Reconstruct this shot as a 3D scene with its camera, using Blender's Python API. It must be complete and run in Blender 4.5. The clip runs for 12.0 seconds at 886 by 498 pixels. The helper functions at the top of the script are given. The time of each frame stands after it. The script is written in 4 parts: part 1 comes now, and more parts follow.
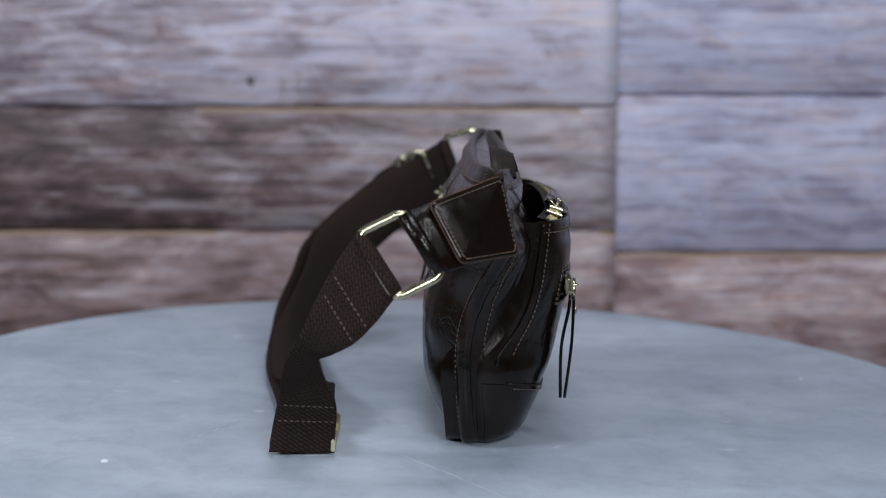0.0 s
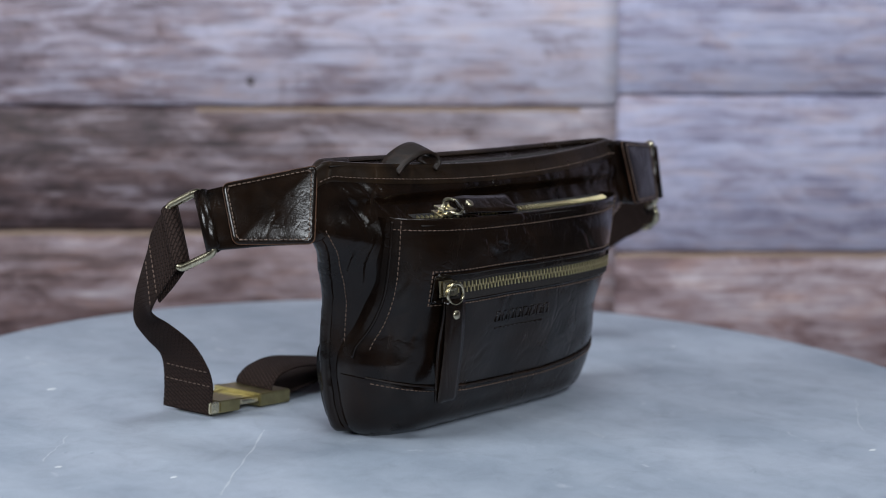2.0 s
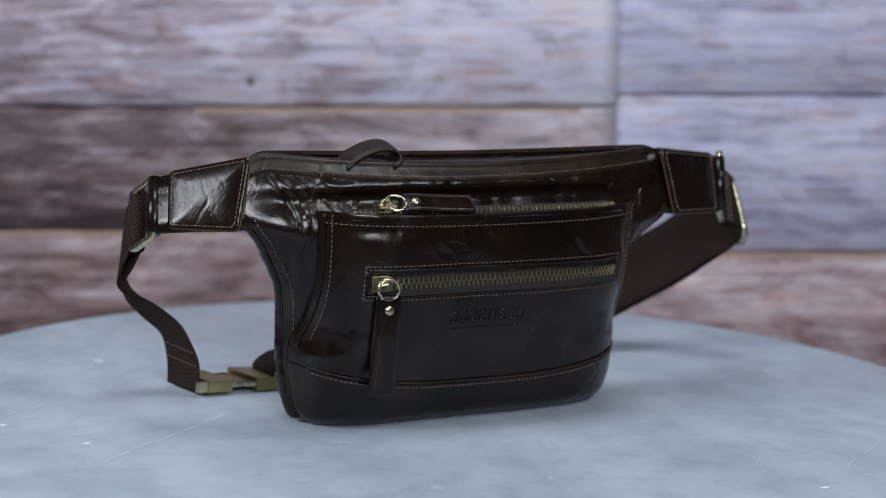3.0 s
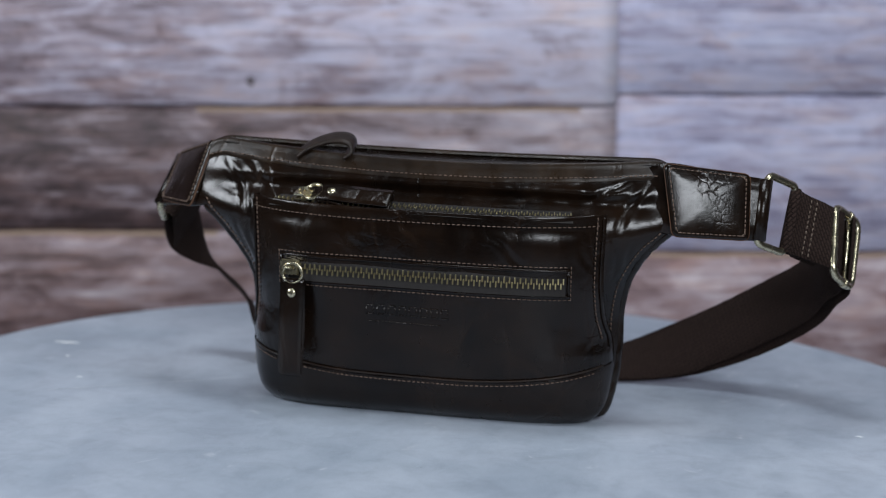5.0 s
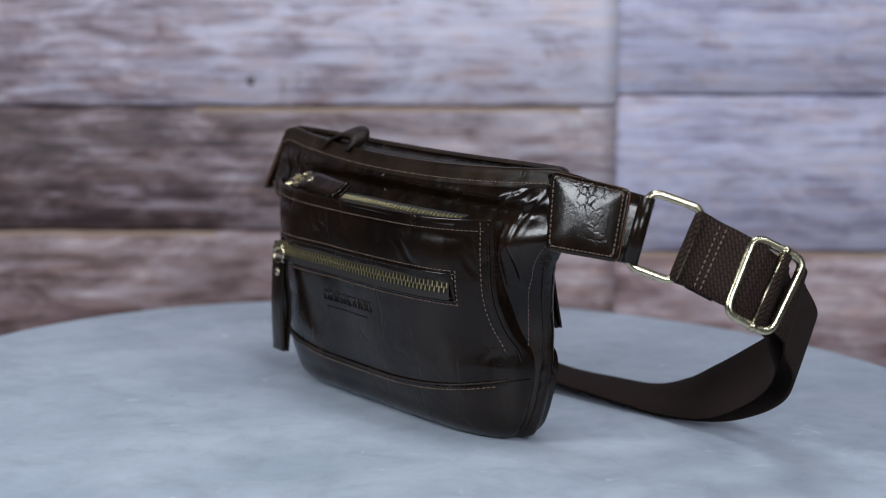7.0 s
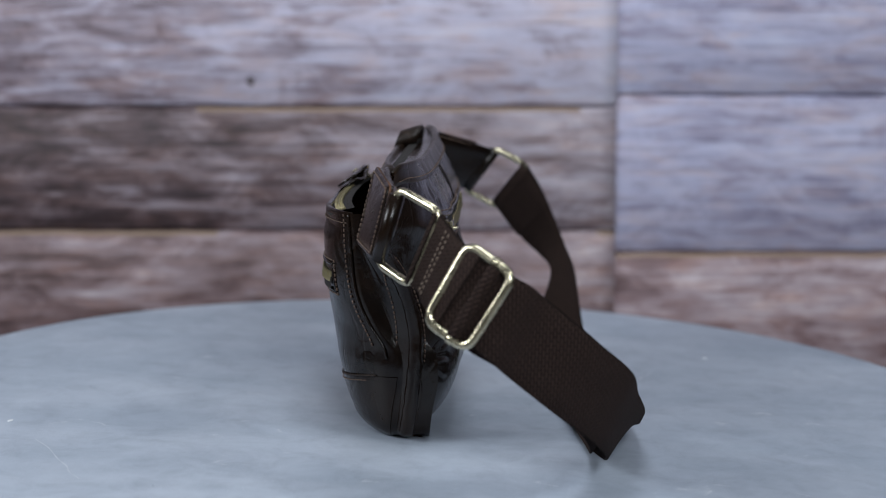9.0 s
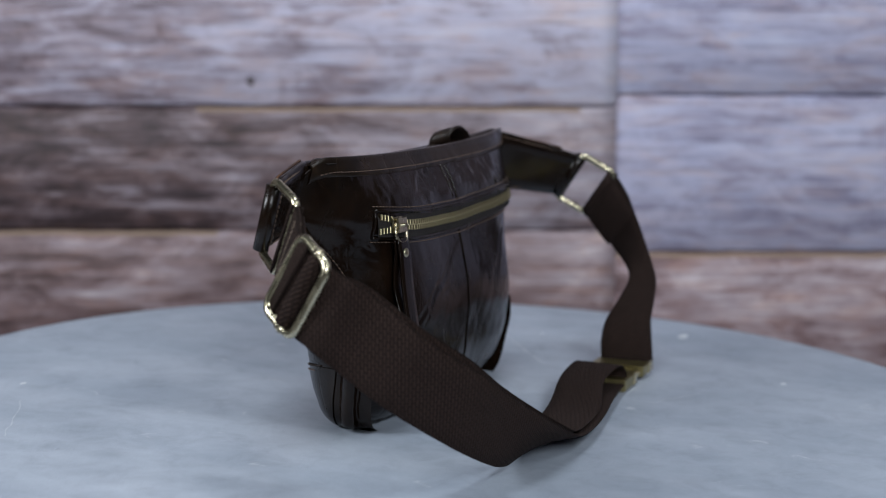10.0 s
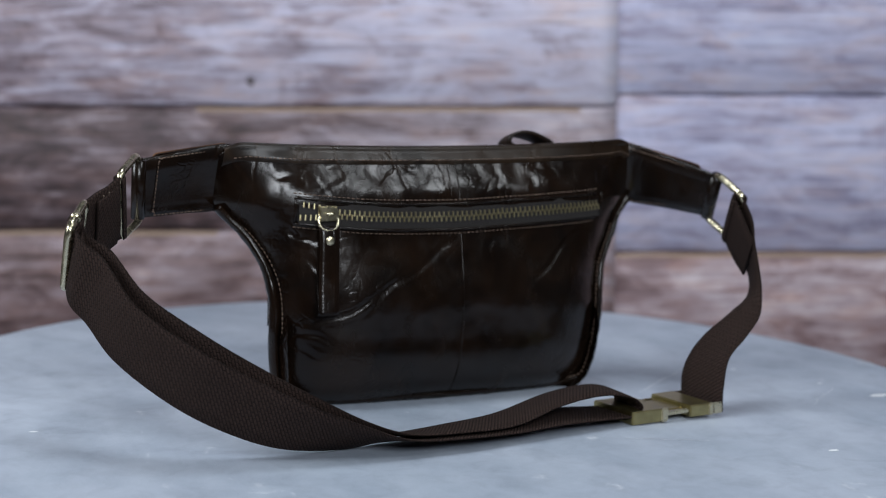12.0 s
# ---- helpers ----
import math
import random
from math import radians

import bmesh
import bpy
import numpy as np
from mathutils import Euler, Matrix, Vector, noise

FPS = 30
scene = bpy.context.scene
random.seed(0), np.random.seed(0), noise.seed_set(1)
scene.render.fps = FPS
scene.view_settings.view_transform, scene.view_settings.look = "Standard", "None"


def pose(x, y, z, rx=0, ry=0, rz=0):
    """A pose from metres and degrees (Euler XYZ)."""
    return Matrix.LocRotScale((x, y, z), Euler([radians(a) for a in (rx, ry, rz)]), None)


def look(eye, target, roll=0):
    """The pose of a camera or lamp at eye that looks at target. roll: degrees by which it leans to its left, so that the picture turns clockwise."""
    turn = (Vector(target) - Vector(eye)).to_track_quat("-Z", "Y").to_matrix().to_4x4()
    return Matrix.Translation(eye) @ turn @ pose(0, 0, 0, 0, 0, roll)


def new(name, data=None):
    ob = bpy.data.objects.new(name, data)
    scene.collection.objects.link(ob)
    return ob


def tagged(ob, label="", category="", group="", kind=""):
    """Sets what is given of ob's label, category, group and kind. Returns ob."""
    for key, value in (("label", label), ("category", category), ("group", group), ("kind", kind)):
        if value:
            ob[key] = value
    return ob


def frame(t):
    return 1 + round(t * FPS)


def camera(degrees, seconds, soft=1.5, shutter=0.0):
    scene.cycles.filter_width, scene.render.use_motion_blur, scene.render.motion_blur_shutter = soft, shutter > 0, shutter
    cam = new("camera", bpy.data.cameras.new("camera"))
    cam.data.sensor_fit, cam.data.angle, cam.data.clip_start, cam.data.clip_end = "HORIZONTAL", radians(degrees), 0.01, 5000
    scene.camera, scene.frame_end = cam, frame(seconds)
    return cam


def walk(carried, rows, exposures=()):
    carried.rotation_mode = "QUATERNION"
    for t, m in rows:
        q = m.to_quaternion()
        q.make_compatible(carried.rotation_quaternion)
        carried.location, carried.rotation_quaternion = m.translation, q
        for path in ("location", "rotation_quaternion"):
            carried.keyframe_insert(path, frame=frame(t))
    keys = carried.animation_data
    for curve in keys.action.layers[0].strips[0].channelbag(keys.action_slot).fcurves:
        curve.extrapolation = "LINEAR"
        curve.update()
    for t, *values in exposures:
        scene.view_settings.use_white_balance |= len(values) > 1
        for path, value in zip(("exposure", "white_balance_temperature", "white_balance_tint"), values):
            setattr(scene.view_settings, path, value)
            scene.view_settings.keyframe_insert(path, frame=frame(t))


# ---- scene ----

# ---------------------------------------------------------------- camera
cam = camera(28.38, 12.0, soft=1.0)
EYE = Vector((0.0, -1.2, 0.2913))
AIM = EYE + Vector((-0.00255, 0.98847, -0.15138))
walk(cam, [(0.0, look(EYE, AIM, 2.06)), (12.0, look(EYE, AIM, 2.06))], [(0.0, -0.08), (1.0, -0.06), (2.0, 0.0), (3.0, 0.05), (5.5, -0.05), (6.5, 0.12), (7.0, 0.05), (9.5, -0.10), (11.0, 0.0), (12.0, 0.05)])
cam.data.dof.use_dof = True
cam.data.dof.focus_distance = 1.095
cam.data.dof.aperture_fstop = 5.8

# ---------------------------------------------------------------- light
world = bpy.data.worlds.new("studio_air")
scene.world = world
world.use_nodes = True
world.node_tree.nodes["Background"].inputs[0].default_value = (0.6, 0.68, 0.8, 1)
world.node_tree.nodes["Background"].inputs[1].default_value = 0.05


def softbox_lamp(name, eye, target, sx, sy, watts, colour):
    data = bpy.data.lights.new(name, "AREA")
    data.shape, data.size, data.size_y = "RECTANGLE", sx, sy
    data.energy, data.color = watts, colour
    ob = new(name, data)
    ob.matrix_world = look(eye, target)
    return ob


# Unseen lamps, placed from highlights and shadows; their softbox shape is assumed.
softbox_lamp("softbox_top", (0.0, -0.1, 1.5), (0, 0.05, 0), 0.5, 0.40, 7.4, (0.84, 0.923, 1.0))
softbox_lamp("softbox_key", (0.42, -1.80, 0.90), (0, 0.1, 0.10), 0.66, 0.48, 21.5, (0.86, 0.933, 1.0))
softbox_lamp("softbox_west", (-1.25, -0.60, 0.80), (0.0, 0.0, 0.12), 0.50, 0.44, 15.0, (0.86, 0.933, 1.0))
# set high so that the bag's rear panel does not mirror it
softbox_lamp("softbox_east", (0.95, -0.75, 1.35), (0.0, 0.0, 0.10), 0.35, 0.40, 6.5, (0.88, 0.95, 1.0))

# ---------------------------------------------------------------- materials


def material(name):
    m = bpy.data.materials.new(name)
    m.use_nodes = True
    nt = m.node_tree
    return m, nt, nt.nodes["Principled BSDF"]


def node(nt, kind, **kw):
    n = nt.nodes.new(kind)
    for key, value in kw.items():
        n.inputs[key.replace("_", " ")].default_value = value
    return n


def ramp(nt, fac, stops):
    r = nt.nodes.new("ShaderNodeValToRGB")
    while len(r.color_ramp.elements) < len(stops):
        r.color_ramp.elements.new(0.5)
    for e, (p, c) in zip(r.color_ramp.elements, stops):
        e.position, e.color = p, (*c, 1)
    nt.links.new(fac, r.inputs[0])
    return r.outputs[0]


def mapped(nt, scale, out="Object"):
    tc = nt.nodes.new("ShaderNodeTexCoord")
    mp = nt.nodes.new("ShaderNodeMapping")
    mp.inputs["Scale"].default_value = scale
    nt.links.new(tc.outputs[out], mp.inputs[0])
    return mp.outputs[0]


def noise_tex(nt, vec, scale, detail=4.0, rough=0.55, distort=0.0):
    n = node(nt, "ShaderNodeTexNoise", Scale=scale, Detail=detail, Roughness=rough, Distortion=distort)
    nt.links.new(vec, n.inputs["Vector"])
    return n.outputs["Fac"]


def bumped(nt, bsdf, layers):
    last = None
    for height, strength, dist in layers:
        b = node(nt, "ShaderNodeBump", Strength=abs(strength), Distance=dist)
        b.invert = strength < 0
        nt.links.new(height, b.inputs["Height"])
        if last:
            nt.links.new(last, b.inputs["Normal"])
        last = b.outputs[0]
    nt.links.new(last, bsdf.inputs["Normal"])


def times(nt, a, b):
    m = nt.nodes.new("ShaderNodeMath")
    m.operation = "MULTIPLY"
    nt.links.new(a, m.inputs[0])
    nt.links.new(b, m.inputs[1])
    return m.outputs[0]


def crackle(nt, vec, scale, width, warp):
    """A net of fine bent lines, 1 on a line and 0 between."""
    wob = node(nt, "ShaderNodeTexNoise", Scale=scale * 0.6, Detail=3.0, Roughness=0.6)
    nt.links.new(vec, wob.inputs["Vector"])
    mad = nt.nodes.new("ShaderNodeVectorMath")
    mad.operation = "MULTIPLY_ADD"
    mad.inputs[1].default_value = (warp, warp, warp)
    nt.links.new(wob.outputs["Color"], mad.inputs[0])
    nt.links.new(vec, mad.inputs[2])
    cell = node(nt, "ShaderNodeTexVoronoi", Scale=scale)
    cell.feature = "DISTANCE_TO_EDGE"
    nt.links.new(mad.outputs[0], cell.inputs["Vector"])
    return ramp(nt, cell.outputs["Distance"], [(0.0, (1, 1, 1)), (width, (0, 0, 0))])


def leather(name, dark, light, rough=(0.13, 0.31), crease=1.0):
    m, nt, b = material(name)
    v = mapped(nt, (1, 1, 1))
    broad = noise_tex(nt, v, 26, 6, 0.62, 0.4)
    base = ramp(nt, broad, [(0.34, dark), (0.70, light)])
    slant = mapped(nt, (1.0, 1.0, 0.45))
    long_lines = crackle(nt, slant, 34, 0.05, 0.022)
    where = ramp(nt, noise_tex(nt, v, 15, 3, 0.6), [(0.50, (0, 0, 0)), (0.66, (1, 1, 1))])
    folds = times(nt, long_lines, where)
    net = crackle(nt, v, 150, 0.14, 0.006)
    some = ramp(nt, noise_tex(nt, v, 30, 4, 0.6), [(0.50, (0, 0, 0)), (0.68, (1, 1, 1))])
    fine = times(nt, net, some)
    pebble = noise_tex(nt, v, 420, 4, 0.65, 0.3)
    grain = node(nt, "ShaderNodeTexVoronoi", Scale=1100)
    nt.links.new(v, grain.inputs["Vector"])
    soft = noise_tex(nt, mapped(nt, (1, 1, 0.6)), 60, 5, 0.6, 0.6)
    # the wax cracks paler along the folds
    tone_shift = nt.nodes.new("ShaderNodeMix")
    tone_shift.data_type, tone_shift.blend_type = "RGBA", "MIX"
    nt.links.new(times(nt, folds, soft), tone_shift.inputs[0])
    nt.links.new(base, tone_shift.inputs[6])
    tone_shift.inputs[7].default_value = (*(c * 1.5 for c in light), 1)
    nt.links.new(tone_shift.outputs[2], b.inputs["Base Color"])
    bumped(nt, b, [(soft, crease * 0.20, 0.0018), (folds, -crease * 0.34, 0.0007), (fine, -crease * 0.30, 0.0005), (pebble, 0.05, 0.0005), (grain.outputs["Distance"], 0.06, 0.0004)])
    mr = nt.nodes.new("ShaderNodeMapRange")
    mr.inputs["From Min"].default_value, mr.inputs["From Max"].default_value = 0.3, 0.7
    mr.inputs["To Min"].default_value, mr.inputs["To Max"].default_value = rough
    nt.links.new(soft, mr.inputs["Value"])
    nt.links.new(mr.outputs[0], b.inputs["Roughness"])
    b.inputs["Specular IOR Level"].default_value = 0.46
    b.inputs["Specular Tint"].default_value = (0.66, 0.65, 0.65, 1)
    return m


LEATHER = leather("oiled_brown_leather", (0.0036, 0.0021, 0.0015), (0.0125, 0.0064, 0.0036))
# Lighter, browner leather copy; the bindings' warm reflection is put into its colour.
LEATHER_TRIM = leather("brown_sheen_trim_leather", (0.008, 0.0045, 0.0026), (0.025, 0.0138, 0.0070), (0.24, 0.42), 0.8)
LEATHER_EDGE = leather("raw_leather_edge", (0.04, 0.018, 0.010), (0.13, 0.058, 0.028), (0.5, 0.7), 0.2)
LEATHER_MATT = leather("matt_brown_leather", (0.010, 0.0065, 0.005), (0.026, 0.014, 0.009), (0.4, 0.6), 0.4)


def thread_material():
    m, nt, b = material("waxed_thread")
    v = mapped(nt, (1, 1, 1))
    nt.links.new(ramp(nt, noise_tex(nt, v, 400), [(0.3, (0.055, 0.032, 0.023)), (0.7, (0.20, 0.130, 0.096))]), b.inputs["Base Color"])
    b.inputs["Roughness"].default_value = 0.6
    return m


THREAD = thread_material()


def pale_thread_material():
    m, nt, b = material("pale_thread")
    v = mapped(nt, (1, 1, 1))
    nt.links.new(ramp(nt, noise_tex(nt, v, 400), [(0.3, (0.11, 0.075, 0.055)), (0.7, (0.27, 0.20, 0.155))]), b.inputs["Base Color"])
    b.inputs["Roughness"].default_value = 0.7
    return m


THREAD_PALE = pale_thread_material()


def webbing_material():
    m, nt, b = material("cotton_webbing")
    uv = mapped(nt, (1, 1, 1), "UV")
    rot = nt.nodes.new("ShaderNodeMapping")
    rot.inputs["Rotation"].default_value = (0, 0, radians(58))
    nt.links.new(uv, rot.inputs[0])
    cell = node(nt, "ShaderNodeTexBrick", Scale=1.0)
    cell.offset = 0.5
    for key, value in (("Mortar Size", 0.0007), ("Mortar Smooth", 1.0), ("Brick Width", 0.0044), ("Row Height", 0.0022)):
        cell.inputs[key].default_value = value
    cell.inputs["Color1"].default_value = (1, 1, 1, 1)
    cell.inputs["Color2"].default_value = (0.75, 0.75, 0.75, 1)
    cell.inputs["Mortar"].default_value = (0, 0, 0, 1)
    nt.links.new(rot.outputs[0], cell.inputs["Vector"])
    fuzz = noise_tex(nt, uv, 1500, 3)
    col = ramp(nt, cell.outputs["Color"], [(0.0, (0.015, 0.009, 0.0077)), (1.0, (0.039, 0.0235, 0.0195))])
    mix = nt.nodes.new("ShaderNodeMix")
    mix.data_type, mix.blend_type = "RGBA", "MULTIPLY"
    mix.inputs[0].default_value = 0.5
    nt.links.new(col, mix.inputs[6])
    nt.links.new(ramp(nt, fuzz, [(0.3, (0.5, 0.5, 0.5)), (0.7, (1.3, 1.25, 1.2))]), mix.inputs[7])
    nt.links.new(mix.outputs[2], b.inputs["Base Color"])
    bumped(nt, b, [(cell.outputs["Color"], 0.9, 0.0009), (fuzz, 0.5, 0.0003)])
    b.inputs["Roughness"].default_value = 0.9
    b.inputs["Specular IOR Level"].default_value = 0.15
    return m


WEBBING = webbing_material()


def metal(name, colour, rough):
    m, nt, b = material(name)
    v = mapped(nt, (1, 1, 1))
    n = noise_tex(nt, v, 120, 5)
    dark = tuple(c * 0.78 for c in colour)
    nt.links.new(ramp(nt, n, [(0.35, dark), (0.6, colour)]), b.inputs["Base Color"])
    mr = nt.nodes.new("ShaderNodeMapRange")
    mr.inputs["To Min"].default_value, mr.inputs["To Max"].default_value = rough - 0.08, rough + 0.1
    nt.links.new(n, mr.inputs["Value"])
    nt.links.new(mr.outputs[0], b.inputs["Roughness"])
    b.inputs["Metallic"].default_value = 1.0
    bumped(nt, b, [(noise_tex(nt, v, 700, 3), 0.08, 0.0003)])
    return m


BRASS = metal("antique_brass", (0.64, 0.57, 0.40), 0.26)
BRASS_DARK = metal("tarnished_brass", (0.40, 0.34, 0.17), 0.36)
TOOTH = metal("brass_tooth", (0.62, 0.53, 0.31), 0.30)


def tape_material():
    m, nt, b = material("zip_tape")
    v = mapped(nt, (1, 1, 1))
    w = node(nt, "ShaderNodeTexWave", Scale=420, Distortion=0.6)
    nt.links.new(v, w.inputs["Vector"])
    nt.links.new(ramp(nt, w.outputs["Fac"], [(0.2, (0.005, 0.0038, 0.0036)), (0.8, (0.018, 0.013, 0.0115))]), b.inputs["Base Color"])
    bumped(nt, b, [(w.outputs["Fac"], 0.4, 0.0003)])
    b.inputs["Roughness"].default_value = 0.8
    return m


TAPE = tape_material()


def cement_material():
    m, nt, b = material("painted_cement_board")
    v = mapped(nt, (1, 1, 1))
    streak = noise_tex(nt, mapped(nt, (2.2, 0.8, 1)), 5, 6, 0.6, 0.6)
    cloud = noise_tex(nt, v, 9, 7, 0.62, 0.3)
    mix = nt.nodes.new("ShaderNodeMix")
    mix.data_type, mix.blend_type = "RGBA", "MIX"
    mix.inputs[0].default_value = 0.5
    nt.links.new(ramp(nt, streak, [(0.36, (0.28, 0.32, 0.39)), (0.66, (0.45, 0.49, 0.565))]), mix.inputs[6])
    nt.links.new(ramp(nt, cloud, [(0.34, (0.30, 0.345, 0.415)), (0.68, (0.45, 0.485, 0.56))]), mix.inputs[7])
    mott = nt.nodes.new("ShaderNodeMix")
    mott.data_type, mott.blend_type = "RGBA", "MULTIPLY"
    mott.inputs[0].default_value = 1.0
    nt.links.new(mix.outputs[2], mott.inputs[6])
    nt.links.new(ramp(nt, noise_tex(nt, v, 38, 8, 0.7, 0.5), [(0.3, (0.84, 0.84, 0.85)), (0.5, (1.0, 1.0, 1.0)), (0.7, (1.10, 1.10, 1.09))]), mott.inputs[7])
    spots = node(nt, "ShaderNodeTexVoronoi", Scale=46)
    nt.links.new(v, spots.inputs["Vector"])
    spot = ramp(nt, spots.outputs["Distance"], [(0.012, (1, 1, 1)), (0.05, (0, 0, 0))])
    patch = ramp(nt, noise_tex(nt, v, 9, 3), [(0.50, (0, 0, 0)), (0.62, (1, 1, 1))])
    gate = nt.nodes.new("ShaderNodeMath")
    gate.operation = "MULTIPLY"
    nt.links.new(spot, gate.inputs[0])
    nt.links.new(patch, gate.inputs[1])
    line = ramp(nt, noise_tex(nt, mapped(nt, (1, 0.6, 1)), 6, 3, 0.5, 0.9), [(0.494, (0, 0, 0)), (0.5, (1, 1, 1)), (0.506, (0, 0, 0))])
    broken = ramp(nt, noise_tex(nt, v, 30, 5, 0.7), [(0.56, (0, 0, 0)), (0.68, (1, 1, 1))])
    scratch = nt.nodes.new("ShaderNodeMath")
    scratch.operation = "MULTIPLY"
    nt.links.new(line, scratch.inputs[0])
    nt.links.new(broken, scratch.inputs[1])
    both = nt.nodes.new("ShaderNodeMath")
    both.operation = "MAXIMUM"
    nt.links.new(scratch.outputs[0], both.inputs[0])
    nt.links.new(gate.outputs[0], both.inputs[1])
    mix2 = nt.nodes.new("ShaderNodeMix")
    mix2.data_type, mix2.blend_type = "RGBA", "MIX"
    nt.links.new(both.outputs[0], mix2.inputs[0])
    nt.links.new(mott.outputs[2], mix2.inputs[6])
    mix2.inputs[7].default_value = (0.60, 0.62, 0.66, 1)
    nt.links.new(mix2.outputs[2], b.inputs["Base Color"])
    fine = noise_tex(nt, v, 160, 6, 0.7)
    pits = ramp(nt, noise_tex(nt, v, 60, 8, 0.75, 0.8), [(0.60, (0, 0, 0)), (0.68, (1, 1, 1))])
    bumped(nt, b, [(fine, 0.30, 0.0012), (pits, 0.22, 0.0010), (gate.outputs[0], 0.6, 0.0010)])
    b.inputs["Roughness"].default_value = 0.5
    return m


CEMENT = cement_material()


def wood_material(name, stops, seed, tone_shift):
    m, nt, b = material(name)
    tc = nt.nodes.new("ShaderNodeTexCoord")
    oi = nt.nodes.new("ShaderNodeObjectInfo")
    add = nt.nodes.new("ShaderNodeVectorMath")
    add.operation = "MULTIPLY_ADD"
    add.inputs[1].default_value = (1, 1, 1)
    shift = nt.nodes.new("ShaderNodeCombineXYZ")
    mul = nt.nodes.new("ShaderNodeMath")
    mul.operation = "MULTIPLY"
    mul.inputs[1].default_value = 9.0 + seed
    nt.links.new(oi.outputs["Random"], mul.inputs[0])
    nt.links.new(mul.outputs[0], shift.inputs[0])
    nt.links.new(mul.outputs[0], shift.inputs[2])
    nt.links.new(tc.outputs["Object"], add.inputs[0])
    nt.links.new(shift.outputs[0], add.inputs[2])

    def scaled(sc):
        mp = nt.nodes.new("ShaderNodeMapping")
        mp.inputs["Scale"].default_value = sc
        nt.links.new(add.outputs[0], mp.inputs[0])
        return mp.outputs[0]
    grain = noise_tex(nt, scaled((0.8, 1, 13)), 6, 8, 0.75, 0.35)
    cloud = noise_tex(nt, scaled((1.5, 1, 4.0)), 7, 8, 0.72, 0.7)
    fine = noise_tex(nt, scaled((2.5, 1, 45)), 6, 6, 0.7, 0.3)
    mf = nt.nodes.new("ShaderNodeMix")
    mf.inputs[0].default_value = 0.3
    nt.links.new(grain, mf.inputs[2])
    nt.links.new(fine, mf.inputs[3])
    mx = nt.nodes.new("ShaderNodeMix")
    mx.inputs[0].default_value = 0.45
    nt.links.new(mf.outputs[0], mx.inputs[2])
    nt.links.new(cloud, mx.inputs[3])
    sep = nt.nodes.new("ShaderNodeSeparateXYZ")
    nt.links.new(tc.outputs["Object"], sep.inputs[0])
    # Each board's colour turns paler towards +x and darker towards -x.
    x_tone = nt.nodes.new("ShaderNodeMath")
    x_tone.operation = "MULTIPLY_ADD"
    x_tone.inputs[1].default_value = tone_shift
    nt.links.new(sep.outputs[0], x_tone.inputs[0])
    off = nt.nodes.new("ShaderNodeMath")
    off.operation = "SUBTRACT"
    off.inputs[1].default_value = tone_shift * 0.55
    nt.links.new(mx.outputs[0], off.inputs[0])
    nt.links.new(off.outputs[0], x_tone.inputs[2])
    col = ramp(nt, x_tone.outputs[0], stops)
    crack = ramp(nt, noise_tex(nt, scaled((0.7, 1, 34)), 6, 5, 0.6, 0.4), [(0.33, (0.45, 0.38, 0.38)), (0.42, (1, 1, 1))])
    mul2 = nt.nodes.new("ShaderNodeMix")
    mul2.data_type, mul2.blend_type = "RGBA", "MULTIPLY"
    mul2.inputs[0].default_value = 0.6
    nt.links.new(col, mul2.inputs[6])
    nt.links.new(crack, mul2.inputs[7])
    # warm and cool patches of old paint
    patch = ramp(nt, noise_tex(nt, scaled((1.3, 1, 7.0)), 9, 6, 0.7, 0.6), [(0.36, (1.0, 0.86, 0.78)), (0.48, (0.96, 0.94, 0.95)), (0.60, (0.92, 0.95, 1.0))])
    mul3 = nt.nodes.new("ShaderNodeMix")
    mul3.data_type, mul3.blend_type = "RGBA", "MULTIPLY"
    mul3.inputs[0].default_value = 0.9
    nt.links.new(mul2.outputs[2], mul3.inputs[6])
    nt.links.new(patch, mul3.inputs[7])
    nt.links.new(mul3.outputs[2], b.inputs["Base Color"])
    bumped(nt, b, [(grain, 0.35, 0.002)])
    b.inputs["Roughness"].default_value = 0.6
    return m


WOOD_PALE = wood_material("weathered_pale_wood", [(0.39, (0.137, 0.095, 0.111)), (0.46, (0.327, 0.269, 0.316)), (0.53, (0.538, 0.496, 0.601)), (0.62, (0.640, 0.616, 0.722))], 0.0, 0.13)
WOOD_BROWN = wood_material("weathered_brown_wood", [(0.40, (0.044, 0.027, 0.030)), (0.46, (0.127, 0.084, 0.090)), (0.53, (0.306, 0.248, 0.274)), (0.63, (0.560, 0.505, 0.565))], 1.7, 0.20)
WOOD_LILAC = wood_material("weathered_lilac_wood", [(0.38, (0.158, 0.132, 0.190)), (0.45, (0.327, 0.301, 0.411)), (0.52, (0.485, 0.469, 0.612)), (0.61, (0.60, 0.582, 0.706))], 3.1, 0.0)
WOOD_RED = wood_material("weathered_reddish_wood", [(0.40, (0.116, 0.063, 0.063)), (0.46, (0.264, 0.169, 0.174)), (0.53, (0.464, 0.359, 0.380)), (0.61, (0.675, 0.591, 0.622))], 5.3, 0.0)
# Darker copy of the reddish wood, dimming the west boards by colour.
WOOD_RED_DARK = wood_material("weathered_dark_reddish_wood", [(0.40, (0.085, 0.048, 0.046)), (0.46, (0.20, 0.128, 0.130)), (0.53, (0.36, 0.275, 0.290)), (0.61, (0.56, 0.48, 0.505))], 7.9, 0.10)


